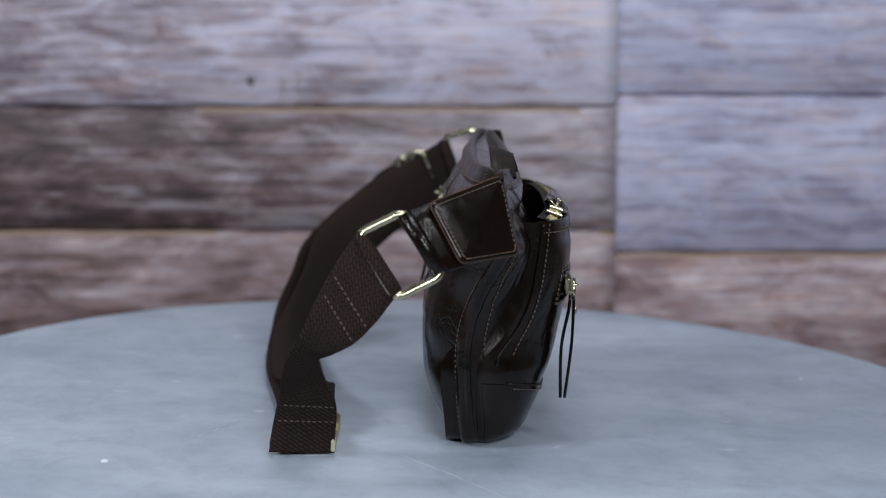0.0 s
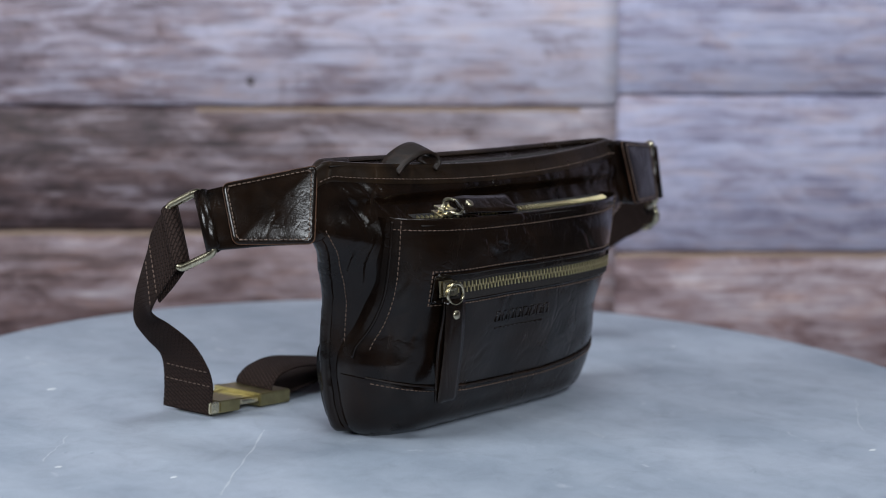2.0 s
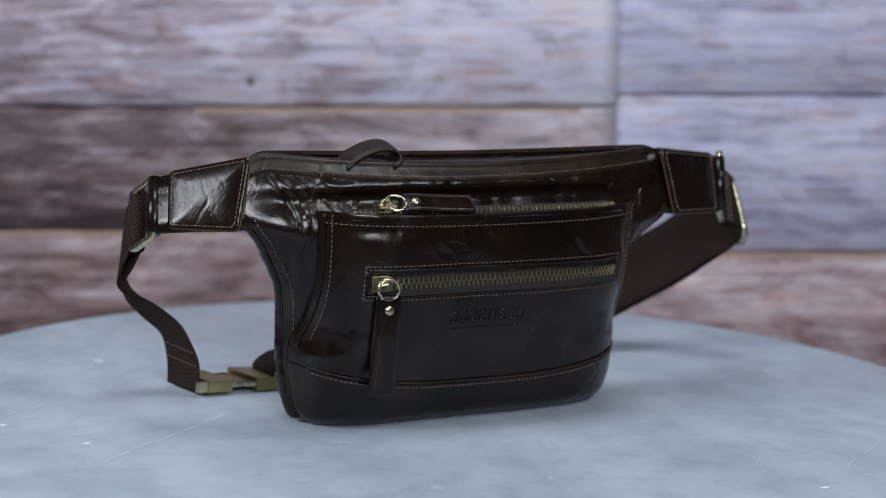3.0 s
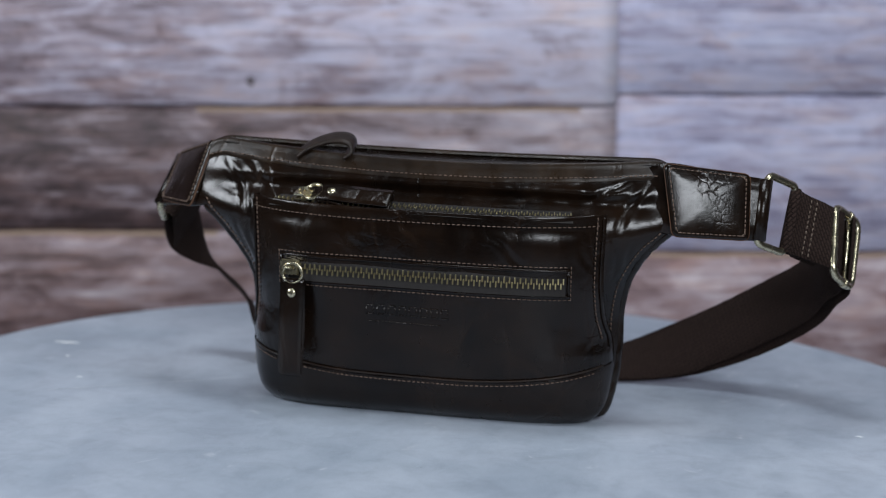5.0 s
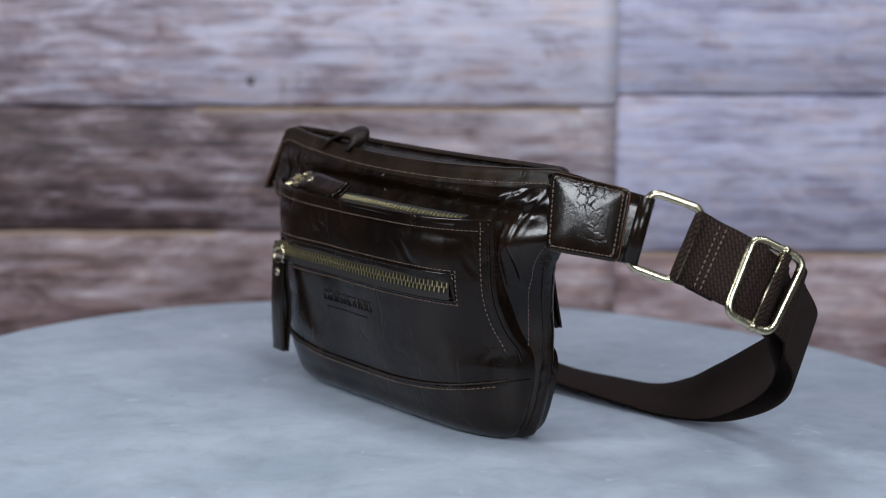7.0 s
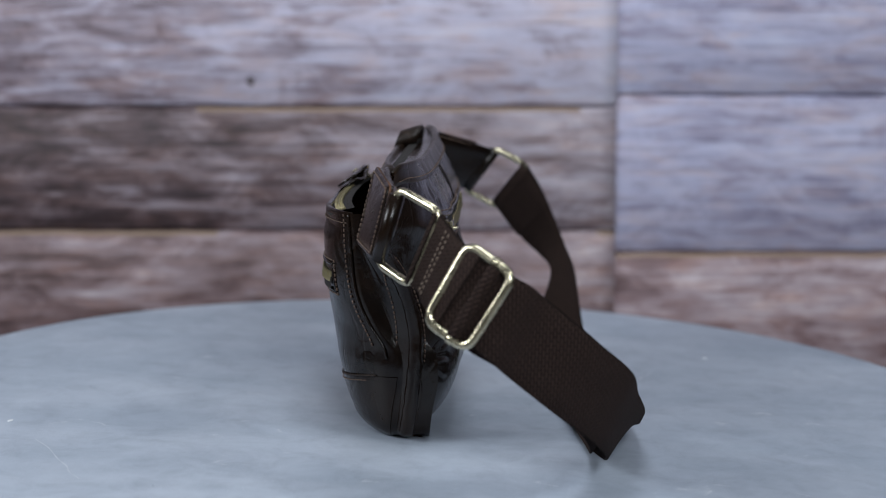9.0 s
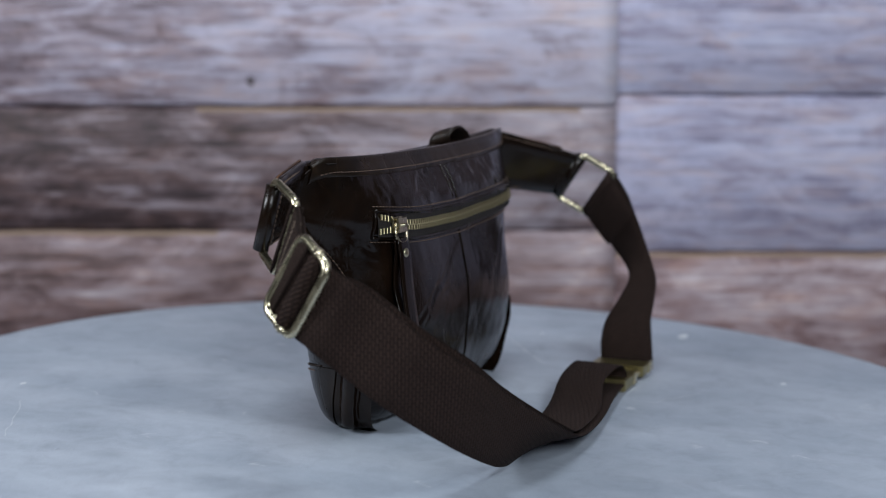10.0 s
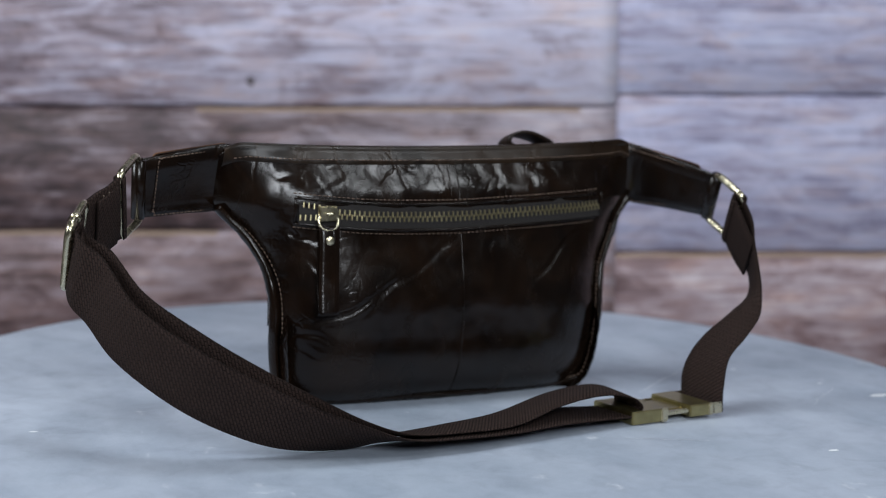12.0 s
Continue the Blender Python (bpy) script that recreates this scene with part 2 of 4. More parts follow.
def plain_material(name, colour, rough, scale=6.0):
    m, nt, b = material(name)
    v = mapped(nt, (1, 1, 1))
    lo = tuple(c * 0.88 for c in colour)
    nt.links.new(ramp(nt, noise_tex(nt, v, scale, 5), [(0.3, lo), (0.7, colour)]), b.inputs["Base Color"])
    b.inputs["Roughness"].default_value = rough
    bumped(nt, b, [(noise_tex(nt, v, 150, 4), 0.1, 0.001)])
    return m


PAINT = plain_material("studio_wall_paint", (0.10, 0.105, 0.115), 0.85)
DARK_JOINT = plain_material("dark_board_backing", (0.11, 0.085, 0.085), 0.9)
FLOOR_MAT = plain_material("studio_table_top", (0.10, 0.098, 0.10), 0.6)
WOOD_EDGE = plain_material("worn_orange_wood_edge", (0.33, 0.23, 0.17), 0.7, 30)
KNOT = plain_material("dark_knot", (0.10, 0.08, 0.09), 0.7, 80)
SCRATCH = plain_material("pale_scratch", (0.56, 0.59, 0.64), 0.6, 120)
CHIP = plain_material("chipped_white_paint", (0.75, 0.77, 0.80), 0.6, 60)

# ---------------------------------------------------------------- mesh helpers
MM = 0.001


def link(name, bm, mat, parent=None, label="", smooth=True):
    mesh = bpy.data.meshes.new(name)
    bm.to_mesh(mesh)
    bm.free()
    mesh.materials.append(mat)
    if smooth:
        for p in mesh.polygons:
            p.use_smooth = True
    ob = new(name, mesh)
    if parent:
        ob.parent = parent
    if label:
        ob["label"] = label
    return ob


def part(name, bm, mat, parent, label="", smooth=True):
    return link(name, bm, mat, parent, label, smooth)


def spline(xs, ys):
    """A smooth curve through (xs, ys), as a function."""
    xs, ys = np.array(xs, float), np.array(ys, float)
    d = np.gradient(ys, xs)

    def f(x):
        x = np.clip(x, xs[0], xs[-1])
        i = min(max(int(np.searchsorted(xs, x) - 1), 0), len(xs) - 2)
        h = xs[i + 1] - xs[i]
        t = (x - xs[i]) / h
        a, b = ys[i], ys[i + 1]
        return ((2 * t**3 - 3 * t**2 + 1) * a + (t**3 - 2 * t**2 + t) * h * d[i]
                + (-2 * t**3 + 3 * t**2) * b + (t**3 - t**2) * h * d[i + 1])
    return f


def catmull(pts, n):
    """n points evenly along a smooth curve through pts."""
    pts = [Vector(p) for p in pts]
    dense = []
    for i in range(len(pts) - 1):
        p0, p1, p2, p3 = pts[max(i - 1, 0)], pts[i], pts[i + 1], pts[min(i + 2, len(pts) - 1)]
        for k in range(24):
            t = k / 24
            dense.append(0.5 * ((2 * p1) + (p2 - p0) * t + (2 * p0 - 5 * p1 + 4 * p2 - p3) * t * t + (3 * p1 - p0 - 3 * p2 + p3) * t**3))
    dense.append(pts[-1])
    acc = [0.0]
    for a, b in zip(dense, dense[1:]):
        acc.append(acc[-1] + (b - a).length)
    out, j = [], 0
    for k in range(n):
        s = acc[-1] * k / (n - 1)
        while j < len(acc) - 2 and acc[j + 1] < s:
            j += 1
        f = (s - acc[j]) / max(acc[j + 1] - acc[j], 1e-9)
        out.append(dense[j].lerp(dense[j + 1], min(max(f, 0), 1)))
    return out


def grid_bm(rows):
    """A sheet from rows of points in millimetres."""
    bm = bmesh.new()
    vs = [[bm.verts.new(Vector(p) * MM) for p in row] for row in rows]
    for a, b in zip(vs, vs[1:]):
        for i in range(len(a) - 1):
            bm.faces.new((a[i], a[i + 1], b[i + 1], b[i]))
    return bm


def tube_into(bm, path, r, seg=10, closed=False, flat=1.0, normal=None):
    """A round (or flattened) tube along path, in millimetres."""
    path = [Vector(p) for p in path]
    n = len(path)
    rings = []
    ref = normal or Vector((0.13, 0.21, 0.97))
    for i, p in enumerate(path):
        a = path[(i - 1) % n] if closed or i > 0 else p
        b = path[(i + 1) % n] if closed or i < n - 1 else p
        tan = (b - a).normalized()
        s = tan.cross(ref)
        if s.length < 1e-3:
            s = tan.cross(Vector((1, 0, 0)))
        s.normalize()
        u = s.cross(tan)
        rings.append([bm.verts.new((p + s * math.cos(2 * math.pi * k / seg) * r + u * math.sin(2 * math.pi * k / seg) * r * flat) * MM) for k in range(seg)])
    pairs = list(zip(rings, rings[1:])) + ([(rings[-1], rings[0])] if closed else [])
    for a, b in pairs:
        for k in range(seg):
            bm.faces.new((a[k], a[(k + 1) % seg], b[(k + 1) % seg], b[k]))
    if not closed:
        bm.faces.new(rings[0][::-1])
        bm.faces.new(rings[-1])
    return bm


def tube(path, r, seg=10, closed=False, flat=1.0, normal=None):
    return tube_into(bmesh.new(), path, r, seg, closed, flat, normal)


def rounded_loop(corners, radius, seg=6):
    """A closed path round the corners (millimetres), each rounded off."""
    out, n = [], len(corners)
    cs = [Vector(c) for c in corners]
    for i, c in enumerate(cs):
        a, b = (cs[i - 1] - c).normalized(), (cs[(i + 1) % n] - c).normalized()
        p, q = c + a * radius, c + b * radius
        for k in range(seg + 1):
            t = k / seg
            out.append((1 - t)**2 * p + 2 * t * (1 - t) * c + t * t * q)
    return out


def box_into(bm, centre, ax, ay, az):
    """A box with the half-axes ax, ay, az (millimetres)."""
    c = Vector(centre)
    v = [bm.verts.new((c + ax * i + ay * j + az * k) * MM) for i in (-1, 1) for j in (-1, 1) for k in (-1, 1)]
    for f in ((0, 1, 3, 2), (4, 6, 7, 5), (0, 4, 5, 1), (2, 3, 7, 6), (0, 2, 6, 4), (1, 5, 7, 3)):
        bm.faces.new([v[i] for i in f])


def stitches(path, normal_at, pitch=3.3, length=2.0, wide=0.28, lift=0.14):
    """Short thread stitches along a path; normal_at(p) gives the way out of the leather."""
    bm = bmesh.new()
    dense = catmull(path, 200)
    acc, nxt = 0.0, 0.0
    rnd = random.Random(len(path))
    for a, b in zip(dense, dense[1:]):
        d = (b - a).length
        while d > 0 and nxt <= acc + d:
            p = a.lerp(b, (nxt - acc) / d)
            n = normal_at(p).normalized()
            tan = (b - a).normalized()
            side = n.cross(tan).normalized()
            tan = (tan + side * rnd.uniform(-0.12, 0.12)).normalized()
            side = n.cross(tan).normalized()
            box_into(bm, p + n * lift, tan * length / 2, side * wide, n * 0.38)
            nxt += pitch * rnd.uniform(0.95, 1.05)
        acc += d
    return bm


def ribbon(lows, ups, thick, steps, crown=0.0, offset=0.0):
    """A strap whose edges run through lows and ups, with thickness, rounded edges and its length and width as UV."""
    lo, up = catmull(lows, steps), catmull(ups, steps)
    bm = bmesh.new()
    uvl = bm.loops.layers.uv.new("UVMap")
    cross = [(-1.0, 0.0), (-0.97, 0.8), (-0.5, 1.0), (0.0, 1.0), (0.5, 1.0), (0.97, 0.8), (1.0, 0.0), (0.97, -0.8), (0.5, -1.0), (0.0, -1.0), (-0.5, -1.0), (-0.97, -0.8)]
    rings, run, prev = [], 0.0, None
    for i in range(steps):
        c = (lo[i] + up[i]) / 2
        w = (up[i] - lo[i]) / 2
        j0, j1 = max(i - 1, 0), min(i + 1, steps - 1)
        tan = ((lo[j1] + up[j1]) - (lo[j0] + up[j0])).normalized()
        n = w.cross(tan).normalized()
        if prev:
            run += (c - prev).length
        prev = c
        ring = []
        for a, b in cross:
            ring.append((bm.verts.new((c + w * a + n * (b * thick / 2 + offset + crown * (1 - a * a))) * MM), run * MM, a * w.length * MM + (0.2 if b < 0 else 0.0)))
        rings.append(ring)
    k = len(cross)
    for a, b in zip(rings, rings[1:]):
        for i in range(k):
            q = (a[i], a[(i + 1) % k], b[(i + 1) % k], b[i])
            f = bm.faces.new([v[0] for v in q])
            for loop, v in zip(f.loops, q):
                loop[uvl].uv = (v[1], v[2])
    for ring in (rings[0], rings[-1]):
        bm.faces.new([v[0] for v in ring])
    bmesh.ops.recalc_face_normals(bm, faces=bm.faces)
    return bm


# ---------------------------------------------------------------- structure
WALL_Y = 0.64
ROLL = 2.06


def room():
    """Unseen studio walls, ceiling and table added round the set, dark to limit reflections."""
    def slab(name, centre, half, mat, label, category):
        bm = bmesh.new()
        box_into(bm, Vector(centre) * 1000, Vector((half[0] * 1000, 0, 0)), Vector((0, half[1] * 1000, 0)), Vector((0, 0, half[2] * 1000)))
        return tagged(link(name, bm, mat, smooth=False), label, category, kind="structure")
    slab("floor", (0, -0.6, -0.20), (2.2, 1.6, 0.03), FLOOR_MAT, "plain dark grey studio table surface below the turntable", "floor")
    slab("ceiling", (0, -0.6, 2.2), (2.2, 1.6, 0.03), PAINT, "plain dark studio ceiling, unseen", "ceiling")
    slab("wall_south", (0, -2.2, 1.0), (2.2, 0.03, 1.17), PAINT, "plain dark studio wall behind the camera, unseen", "wall")
    slab("wall_west", (-2.2, -0.6, 1.0), (0.03, 1.56, 1.17), PAINT, "plain dark studio side wall, unseen", "wall")
    slab("wall_east", (2.2, -0.6, 1.0), (0.03, 1.56, 1.17), PAINT, "plain dark studio side wall, unseen", "wall")
    slab("wall_north", (0, 0.97, 1.0), (2.2, 0.03, 1.17), PAINT, "plain dark studio wall behind the boards, unseen", "wall")


def plank_mesh(length, height, seed):
    """A board with slightly wavy, rounded long edges, in its own space: x along, z up, face towards -y."""
    rnd = random.Random(seed)
    bm = bmesh.new()
    n = 90
    cols = []
    for i in range(n + 1):
        x = -length / 2 + length * i / n
        top = height / 2 - 0.0007 + rnd.uniform(-0.0009, 0.0006)
        bot = -height / 2 + 0.0007 + rnd.uniform(-0.0006, 0.0009)
        prof = [(0.012, bot), (-0.003, bot), (-0.006, bot + 0.004), (-0.0065, 0.0), (-0.006, top - 0.004), (-0.003, top), (0.012, top)]
        cols.append([bm.verts.new((x, y, z)) for y, z in prof])
    for a, b in zip(cols, cols[1:]):
        for k in range(len(a) - 1):
            f = bm.faces.new((a[k], b[k], b[k + 1], a[k + 1]))
            if k == 4 and noise.noise(Vector((a[k].co.x * 4.0, seed * 3.1, 0))) > 0.02:
                f.material_index = 1
    bm.faces.new(cols[0])
    bm.faces.new(cols[-1][::-1])
    bmesh.ops.recalc_face_normals(bm, faces=bm.faces)
    return bm


def board_wall():
    """The wall of weathered boards behind the turntable."""
    wall = new("wall_boards", None)
    wall.matrix_world = pose(0, WALL_Y, 0.161, 0, -ROLL, 0)
    tagged(wall, "weathered grey and brown horizontal wooden boards", "wall", kind="structure")
    bm = bmesh.new()
    box_into(bm, Vector((0, 22, 150)), Vector((2100, 0, 0)), Vector((0, 8, 0)), Vector((0, 0, 480)))
    part("backing", bm, DARK_JOINT, wall, smooth=False)
    # rows of boards: bottom, top, material
    split = 0.172
    west = [(-0.330, -0.262, WOOD_RED_DARK), (-0.262, -0.131, WOOD_RED_DARK), (-0.131, 0.0, WOOD_BROWN), (0.0, 0.131, WOOD_PALE), (0.131, 0.262, WOOD_BROWN), (0.262, 0.393, WOOD_PALE), (0.393, 0.524, WOOD_BROWN), (0.524, 0.62, WOOD_PALE)]
    east = [(-0.330, -0.281, WOOD_RED), (-0.281, -0.154, WOOD_RED), (-0.154, 0.012, WOOD_LILAC), (0.012, 0.133, WOOD_LILAC), (0.133, 0.264, WOOD_PALE), (0.264, 0.395, WOOD_LILAC), (0.395, 0.526, WOOD_PALE), (0.526, 0.62, WOOD_LILAC)]
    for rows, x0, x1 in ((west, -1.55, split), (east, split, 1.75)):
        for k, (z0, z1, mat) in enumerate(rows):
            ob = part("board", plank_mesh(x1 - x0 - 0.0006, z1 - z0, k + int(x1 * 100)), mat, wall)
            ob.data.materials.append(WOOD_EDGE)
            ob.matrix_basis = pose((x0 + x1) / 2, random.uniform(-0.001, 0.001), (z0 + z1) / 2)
    bm = bmesh.new()
    bmesh.ops.create_uvsphere(bm, u_segments=16, v_segments=8, radius=0.0042, matrix=Matrix.Diagonal((1, 0.2, 1.25, 1)))
    ob = part("knot", bm, KNOT, wall, "dark knot in a board")
    ob.matrix_basis = pose(-0.211, -0.0068, 0.027)


room()
board_wall()

# ---------------------------------------------------------------- turntable
DISC_R = 0.391


def turntable():
    """The round cement-painted board that turns, on its low drive."""
    top = new("turntable", None)
    tagged(top, "round turning board painted like blue-grey cement", "turntable")
    bm = bmesh.new()
    prof = [(0.0, 0.0)] + [(DISC_R * (k / 20), 0.0) for k in range(1, 20)] + [(DISC_R - 0.003, 0.0), (DISC_R - 0.0008, -0.0008), (DISC_R, -0.003), (DISC_R, -0.015), (DISC_R - 0.003, -0.018), (0.0, -0.018)]
    seg = 128
    rings = []
    for r, z in prof:
        if r == 0:
            rings.append([bm.verts.new((0, 0, z))] * seg)
        else:
            rings.append([bm.verts.new((r * math.cos(2 * math.pi * k / seg), r * math.sin(2 * math.pi * k / seg), z)) for k in range(seg)])
    for a, b in zip(rings, rings[1:]):
        for k in range(seg):
            q = []
            for v in (a[k], a[(k + 1) % seg], b[(k + 1) % seg], b[k]):
                if v not in q:
                    q.append(v)
            bm.faces.new(q)
    bmesh.ops.recalc_face_normals(bm, faces=bm.faces)
    board = part("board", bm, CEMENT, top)
    bm = bmesh.new()
    bmesh.ops.create_cone(bm, cap_ends=True, segments=48, radius1=0.16, radius2=0.14, depth=0.15, matrix=Matrix.Translation((0, 0, -0.0945)))
    part("drive", bm, DARK_JOINT, top, "dark drive under the board")
    # paint chips on the board
    rnd = random.Random(5)
    for x, y, s in ((-0.321, 0.074, 0.011), (-0.191, 0.195, 0.006), (-0.262, -0.03, 0.004), (-0.30, 0.03, 0.004), (0.12, -0.27, 0.004), (-0.08, -0.30, 0.003),
                    (-0.078, -0.162, 0.003), (-0.084, -0.168, 0.0025), (0.015, -0.248, 0.0035), (0.021, -0.243, 0.002), (0.028, -0.171, 0.0025), (-0.267, 0.043, 0.003),
                    (0.286, 0.006, 0.004), (0.279, 0.012, 0.002), (0.245, -0.145, 0.003), (-0.278, 0.054, 0.0025), (-0.105, 0.144, 0.002), (0.20, 0.22, 0.003)):
        bm = bmesh.new()
        n = 9
        base = [bm.verts.new((x + s * rnd.uniform(0.5, 1.1) * math.cos(k / n * 6.283), y + 0.45 * s * rnd.uniform(0.5, 1.1) * math.sin(k / n * 6.283), 0.0002)) for k in range(n)]
        peak = bm.verts.new((x, y, 0.0009))
        for k in range(n):
            bm.faces.new((base[k], base[(k + 1) % n], peak))
        part("paint_chip", bm, CHIP if s > 0.0035 else CEMENT, board)
    # long shallow scratches
    for x0, y0, x1, y1, w in ((-0.264, -0.075, -0.150, 0.018, 0.0009), (-0.30, 0.045, -0.255, 0.085, 0.0007), (-0.125, 0.150, -0.075, 0.128, 0.0007), (0.16, -0.24, 0.24, -0.19, 0.0006)):
        bm = bmesh.new()
        rows = []
        d = Vector((x1 - x0, y1 - y0, 0))
        side = Vector((-d.y, d.x, 0)).normalized()
        for k in range(25):
            t = k / 24
            c = Vector((x0, y0, 0.00025)) + d * t + side * 0.003 * noise.noise(Vector((t * 5, x0 * 9, 1)))
            half = w * rnd.uniform(0.15, 1.0)
            rows.append((bm.verts.new(c - side * half), bm.verts.new(c + side * half)))
        for a, b in zip(rows, rows[1:]):
            bm.faces.new((a[0], b[0], b[1], a[1]))
        part("scratch", bm, SCRATCH, board)
    return top


TURNTABLE = turntable()

# ---------------------------------------------------------------- the waist bag
BAG = new("waist_bag", None)
tagged(BAG, "dark brown oiled leather waist bag with webbing strap, standing upright", "bag")
CX = -4.0
TWIST = Matrix.Rotation(radians(2.0), 3, "Z")

half_width = spline([0, 3, 8, 16, 30, 50, 80, 100, 114, 124, 131, 138, 150, 180], [107, 114, 119.5, 123, 125.5, 127, 128, 132, 139, 147, 155, 161, 162, 160])
edge_y = spline([0, 30, 80, 108, 133, 152, 180], [-22, -18, -18, -27, -38, -35, -28])
front_depth = spline([0, 30, 60, 100, 140, 160, 170, 180], [20, 34, 42, 36, 14, 12, 10, 6])
rear_depth = spline([0, 10, 30, 60, 110, 140, 165, 180], [12, 21, 29, 31, 35, 41, 24, 11])


def half_at(z, side):
    """Half width of the body at height z, a little fuller under the wing on the negative side."""
    return half_width(z) + (5.0 if side < 0 else 1.5) * math.exp(-((z - 114) / 19)**2)


def soft_noise(x, z, scale, seed):
    return noise.noise(Vector((x / scale, z / scale, seed)))


def corner_drop(u):
    k = min(max((abs(u) - 0.90) / 0.10, 0.0), 1.0)
    return 7.0 * k * k


def crease_field(lines, seed, count, zone):
    """Grooves with a raised lip in the leather: fixed lines (x0, z0, x1, z1, depth) and a scatter of short ones in a zone."""
    rnd = random.Random(seed)
    every = list(lines)
    for _ in range(count):
        x, z = rnd.uniform(*zone[0]), rnd.uniform(*zone[1])
        a, ln = rnd.uniform(*zone[2]), rnd.uniform(7, 22)
        every.append((x, z, x + ln * math.cos(a), z + ln * math.sin(a), rnd.uniform(0.18, 0.55)))

    def f(x, z):
        total = 0.0
        for x0, z0, x1, z1, d in every:
            if x < min(x0, x1) - 9 or x > max(x0, x1) + 9 or z < min(z0, z1) - 9 or z > max(z0, z1) + 9:
                continue
            lx, lz = x1 - x0, z1 - z0
            t = ((x - x0) * lx + (z - z0) * lz) / (lx * lx + lz * lz)
            tt = min(max(t, 0.0), 1.0)
            px, pz = x0 + tt * lx, z0 + tt * lz
            wob = 1.6 * math.sin(t * 7 + x0)
            side = ((x - px) * -lz + (z - pz) * lx) / math.hypot(lx, lz) + wob
            dist = math.hypot(x - px, z - pz) if t != tt else abs(side)
            fade = math.sin(math.pi * (0.08 + 0.84 * tt)) if t == tt else 0.3
            total += d * fade * (math.exp(-(dist / 1.6)**2) - 0.5 * math.exp(-((dist - 3.4) / 2.0)**2))
        return total
    return f


front_creases = crease_field([(-150, 170, -128, 132, 1.0), (-142, 172, -112, 150, 1.2), (-135, 175, -95, 160, 0.8), (142, 170, 122, 134, 1.0), (134, 172, 104, 152, 1.1), (128, 175, 90, 163, 0.8),
                              (-138, 128, -131, 80, 1.4), (-128, 140, -127, 100, 1.2), (132, 126, 124, 78, 1.4), (120, 140, 121, 100, 1.1)], 3, 34, ((-140, 132), (150, 170), (0.6, 2.4)))
rear_creases = crease_field([(-2, 114, 60, 78, 0.7), (55, 80, 104, 58, 0.65), (20, 108, 70, 66, 0.5), (122, 60, 88, 48, 0.8), (118, 44, 92, 38, 0.75), (-60, 84, -104, 118, 0.8), (-30, 118, -28, 96, 0.7)], 8, 40, ((-130, 130), (146, 170), (0.5, 2.6)))
rear_corner = crease_field([], 12, 26, ((85, 140), (90, 160), (-0.6, 1.2)))
pocket_creases = crease_field([(-60, 132, -44, 118, 0.8), (-46, 134, -36, 120, 0.7), (40, 132, 66, 112, 0.9), (100, 128, 113, 96, 0.9), (-112, 126, -116, 92, 1.0), (-108, 90, -118, 70, 0.9), (104, 92, 116, 66, 1.0), (112, 60, 104, 44, 0.8)], 21, 14, ((-105, 100), (20, 138), (0.3, 2.8)))


def body_point(u, v, front):
    """A point of the bag's body: u across from -1 to 1, v up from 0 to 1."""
    sag = (1 - u * u)
    z = v * (179 - (8.5 if front else 3.5) * sag - corner_drop(u))
    x = CX + u * half_at(z, u)
    full = 2.6 + 2.6 * min(max((160 - z) / 25, 0.0), 1.0)
    swell = max(1 - abs(u)**(full if front else 5.4), 0.0)
    w = swell * min(v * 6, 1) * min((1 - v) * 10, 1)
    if front:
        y = edge_y(z) - front_depth(z) * swell
        fold = soft_noise(x, z * 1.6, 34, 3.0) * 1.5 + soft_noise(x * 1.4, z * 0.7, 13, 5.0) * 0.8
        y += fold * w + front_creases(x, z) * min(w * 2.5, 1)
        y += w * (3.0 * math.exp(-((z - 151) / 6)**2) - 4.5 * math.exp(-((z - 160) / 5.5)**2))
    else:
        y = edge_y(z) + rear_depth(z) * swell
        y += (soft_noise(x, z, 45, 11.0) * 1.3 + soft_noise(x + z, z - x, 16, 7.0) * (0.3 + 0.35 * (z > 140))) * w
        y -= (rear_creases(x, z) + rear_corner(x, z)) * min(w * 2.5, 1)
        corner = max(0.0, (abs(x - CX) - 95) / 50)
        y += 0.8 * corner * math.sin((x + 0.8 * z) / 6.5) * w * (1 if z > 100 else 0.4)
    return TWIST @ Vector((x, y, z))


def on_body(x, z, front, lift=0.0):
    """The place on the body's front or rear at x, z, lifted off it."""
    u = (x - CX) / half_at(z, x - CX)
    v = z / (179 - (8.5 if front else 3.5) * (1 - u * u) - corner_drop(u))
    p = body_point(u, v, front)
    return p + TWIST @ Vector((0, -lift if front else lift, 0))


def body():
    nu, nv = 190, 110
    us = [math.sin((k / nu - 0.5) * math.pi) for k in range(nu + 1)]
    bm = bmesh.new()
    sheets = []
    for front in (True, False):
        sheets.append([[bm.verts.new(body_point(u, j / nv, front) * MM) for u in us] for j in range(nv + 1)])
    for vs, flip in ((sheets[0], False), (sheets[1], True)):
        for a, b in zip(vs, vs[1:]):
            for i in range(nu):
                q = (a[i], a[i + 1], b[i + 1], b[i])
                bm.faces.new(q[::-1] if flip else q)
    for j in (0, nv):
        a, b = sheets[0][j], sheets[1][j]
        for i in range(nu):
            q = (a[i], a[i + 1], b[i + 1], b[i])
            bm.faces.new(q if j else q[::-1])
    bmesh.ops.remove_doubles(bm, verts=bm.verts, dist=0.0002)
    bmesh.ops.recalc_face_normals(bm, faces=bm.faces)
    return part("body", bm, LEATHER, BAG)


# the bulging front pocket
pocket_half = spline([0, 3, 8, 16, 30, 48, 60, 74, 90, 145], [106, 112.5, 117.5, 121, 123.5, 125, 124, 120.5, 119, 119.5])
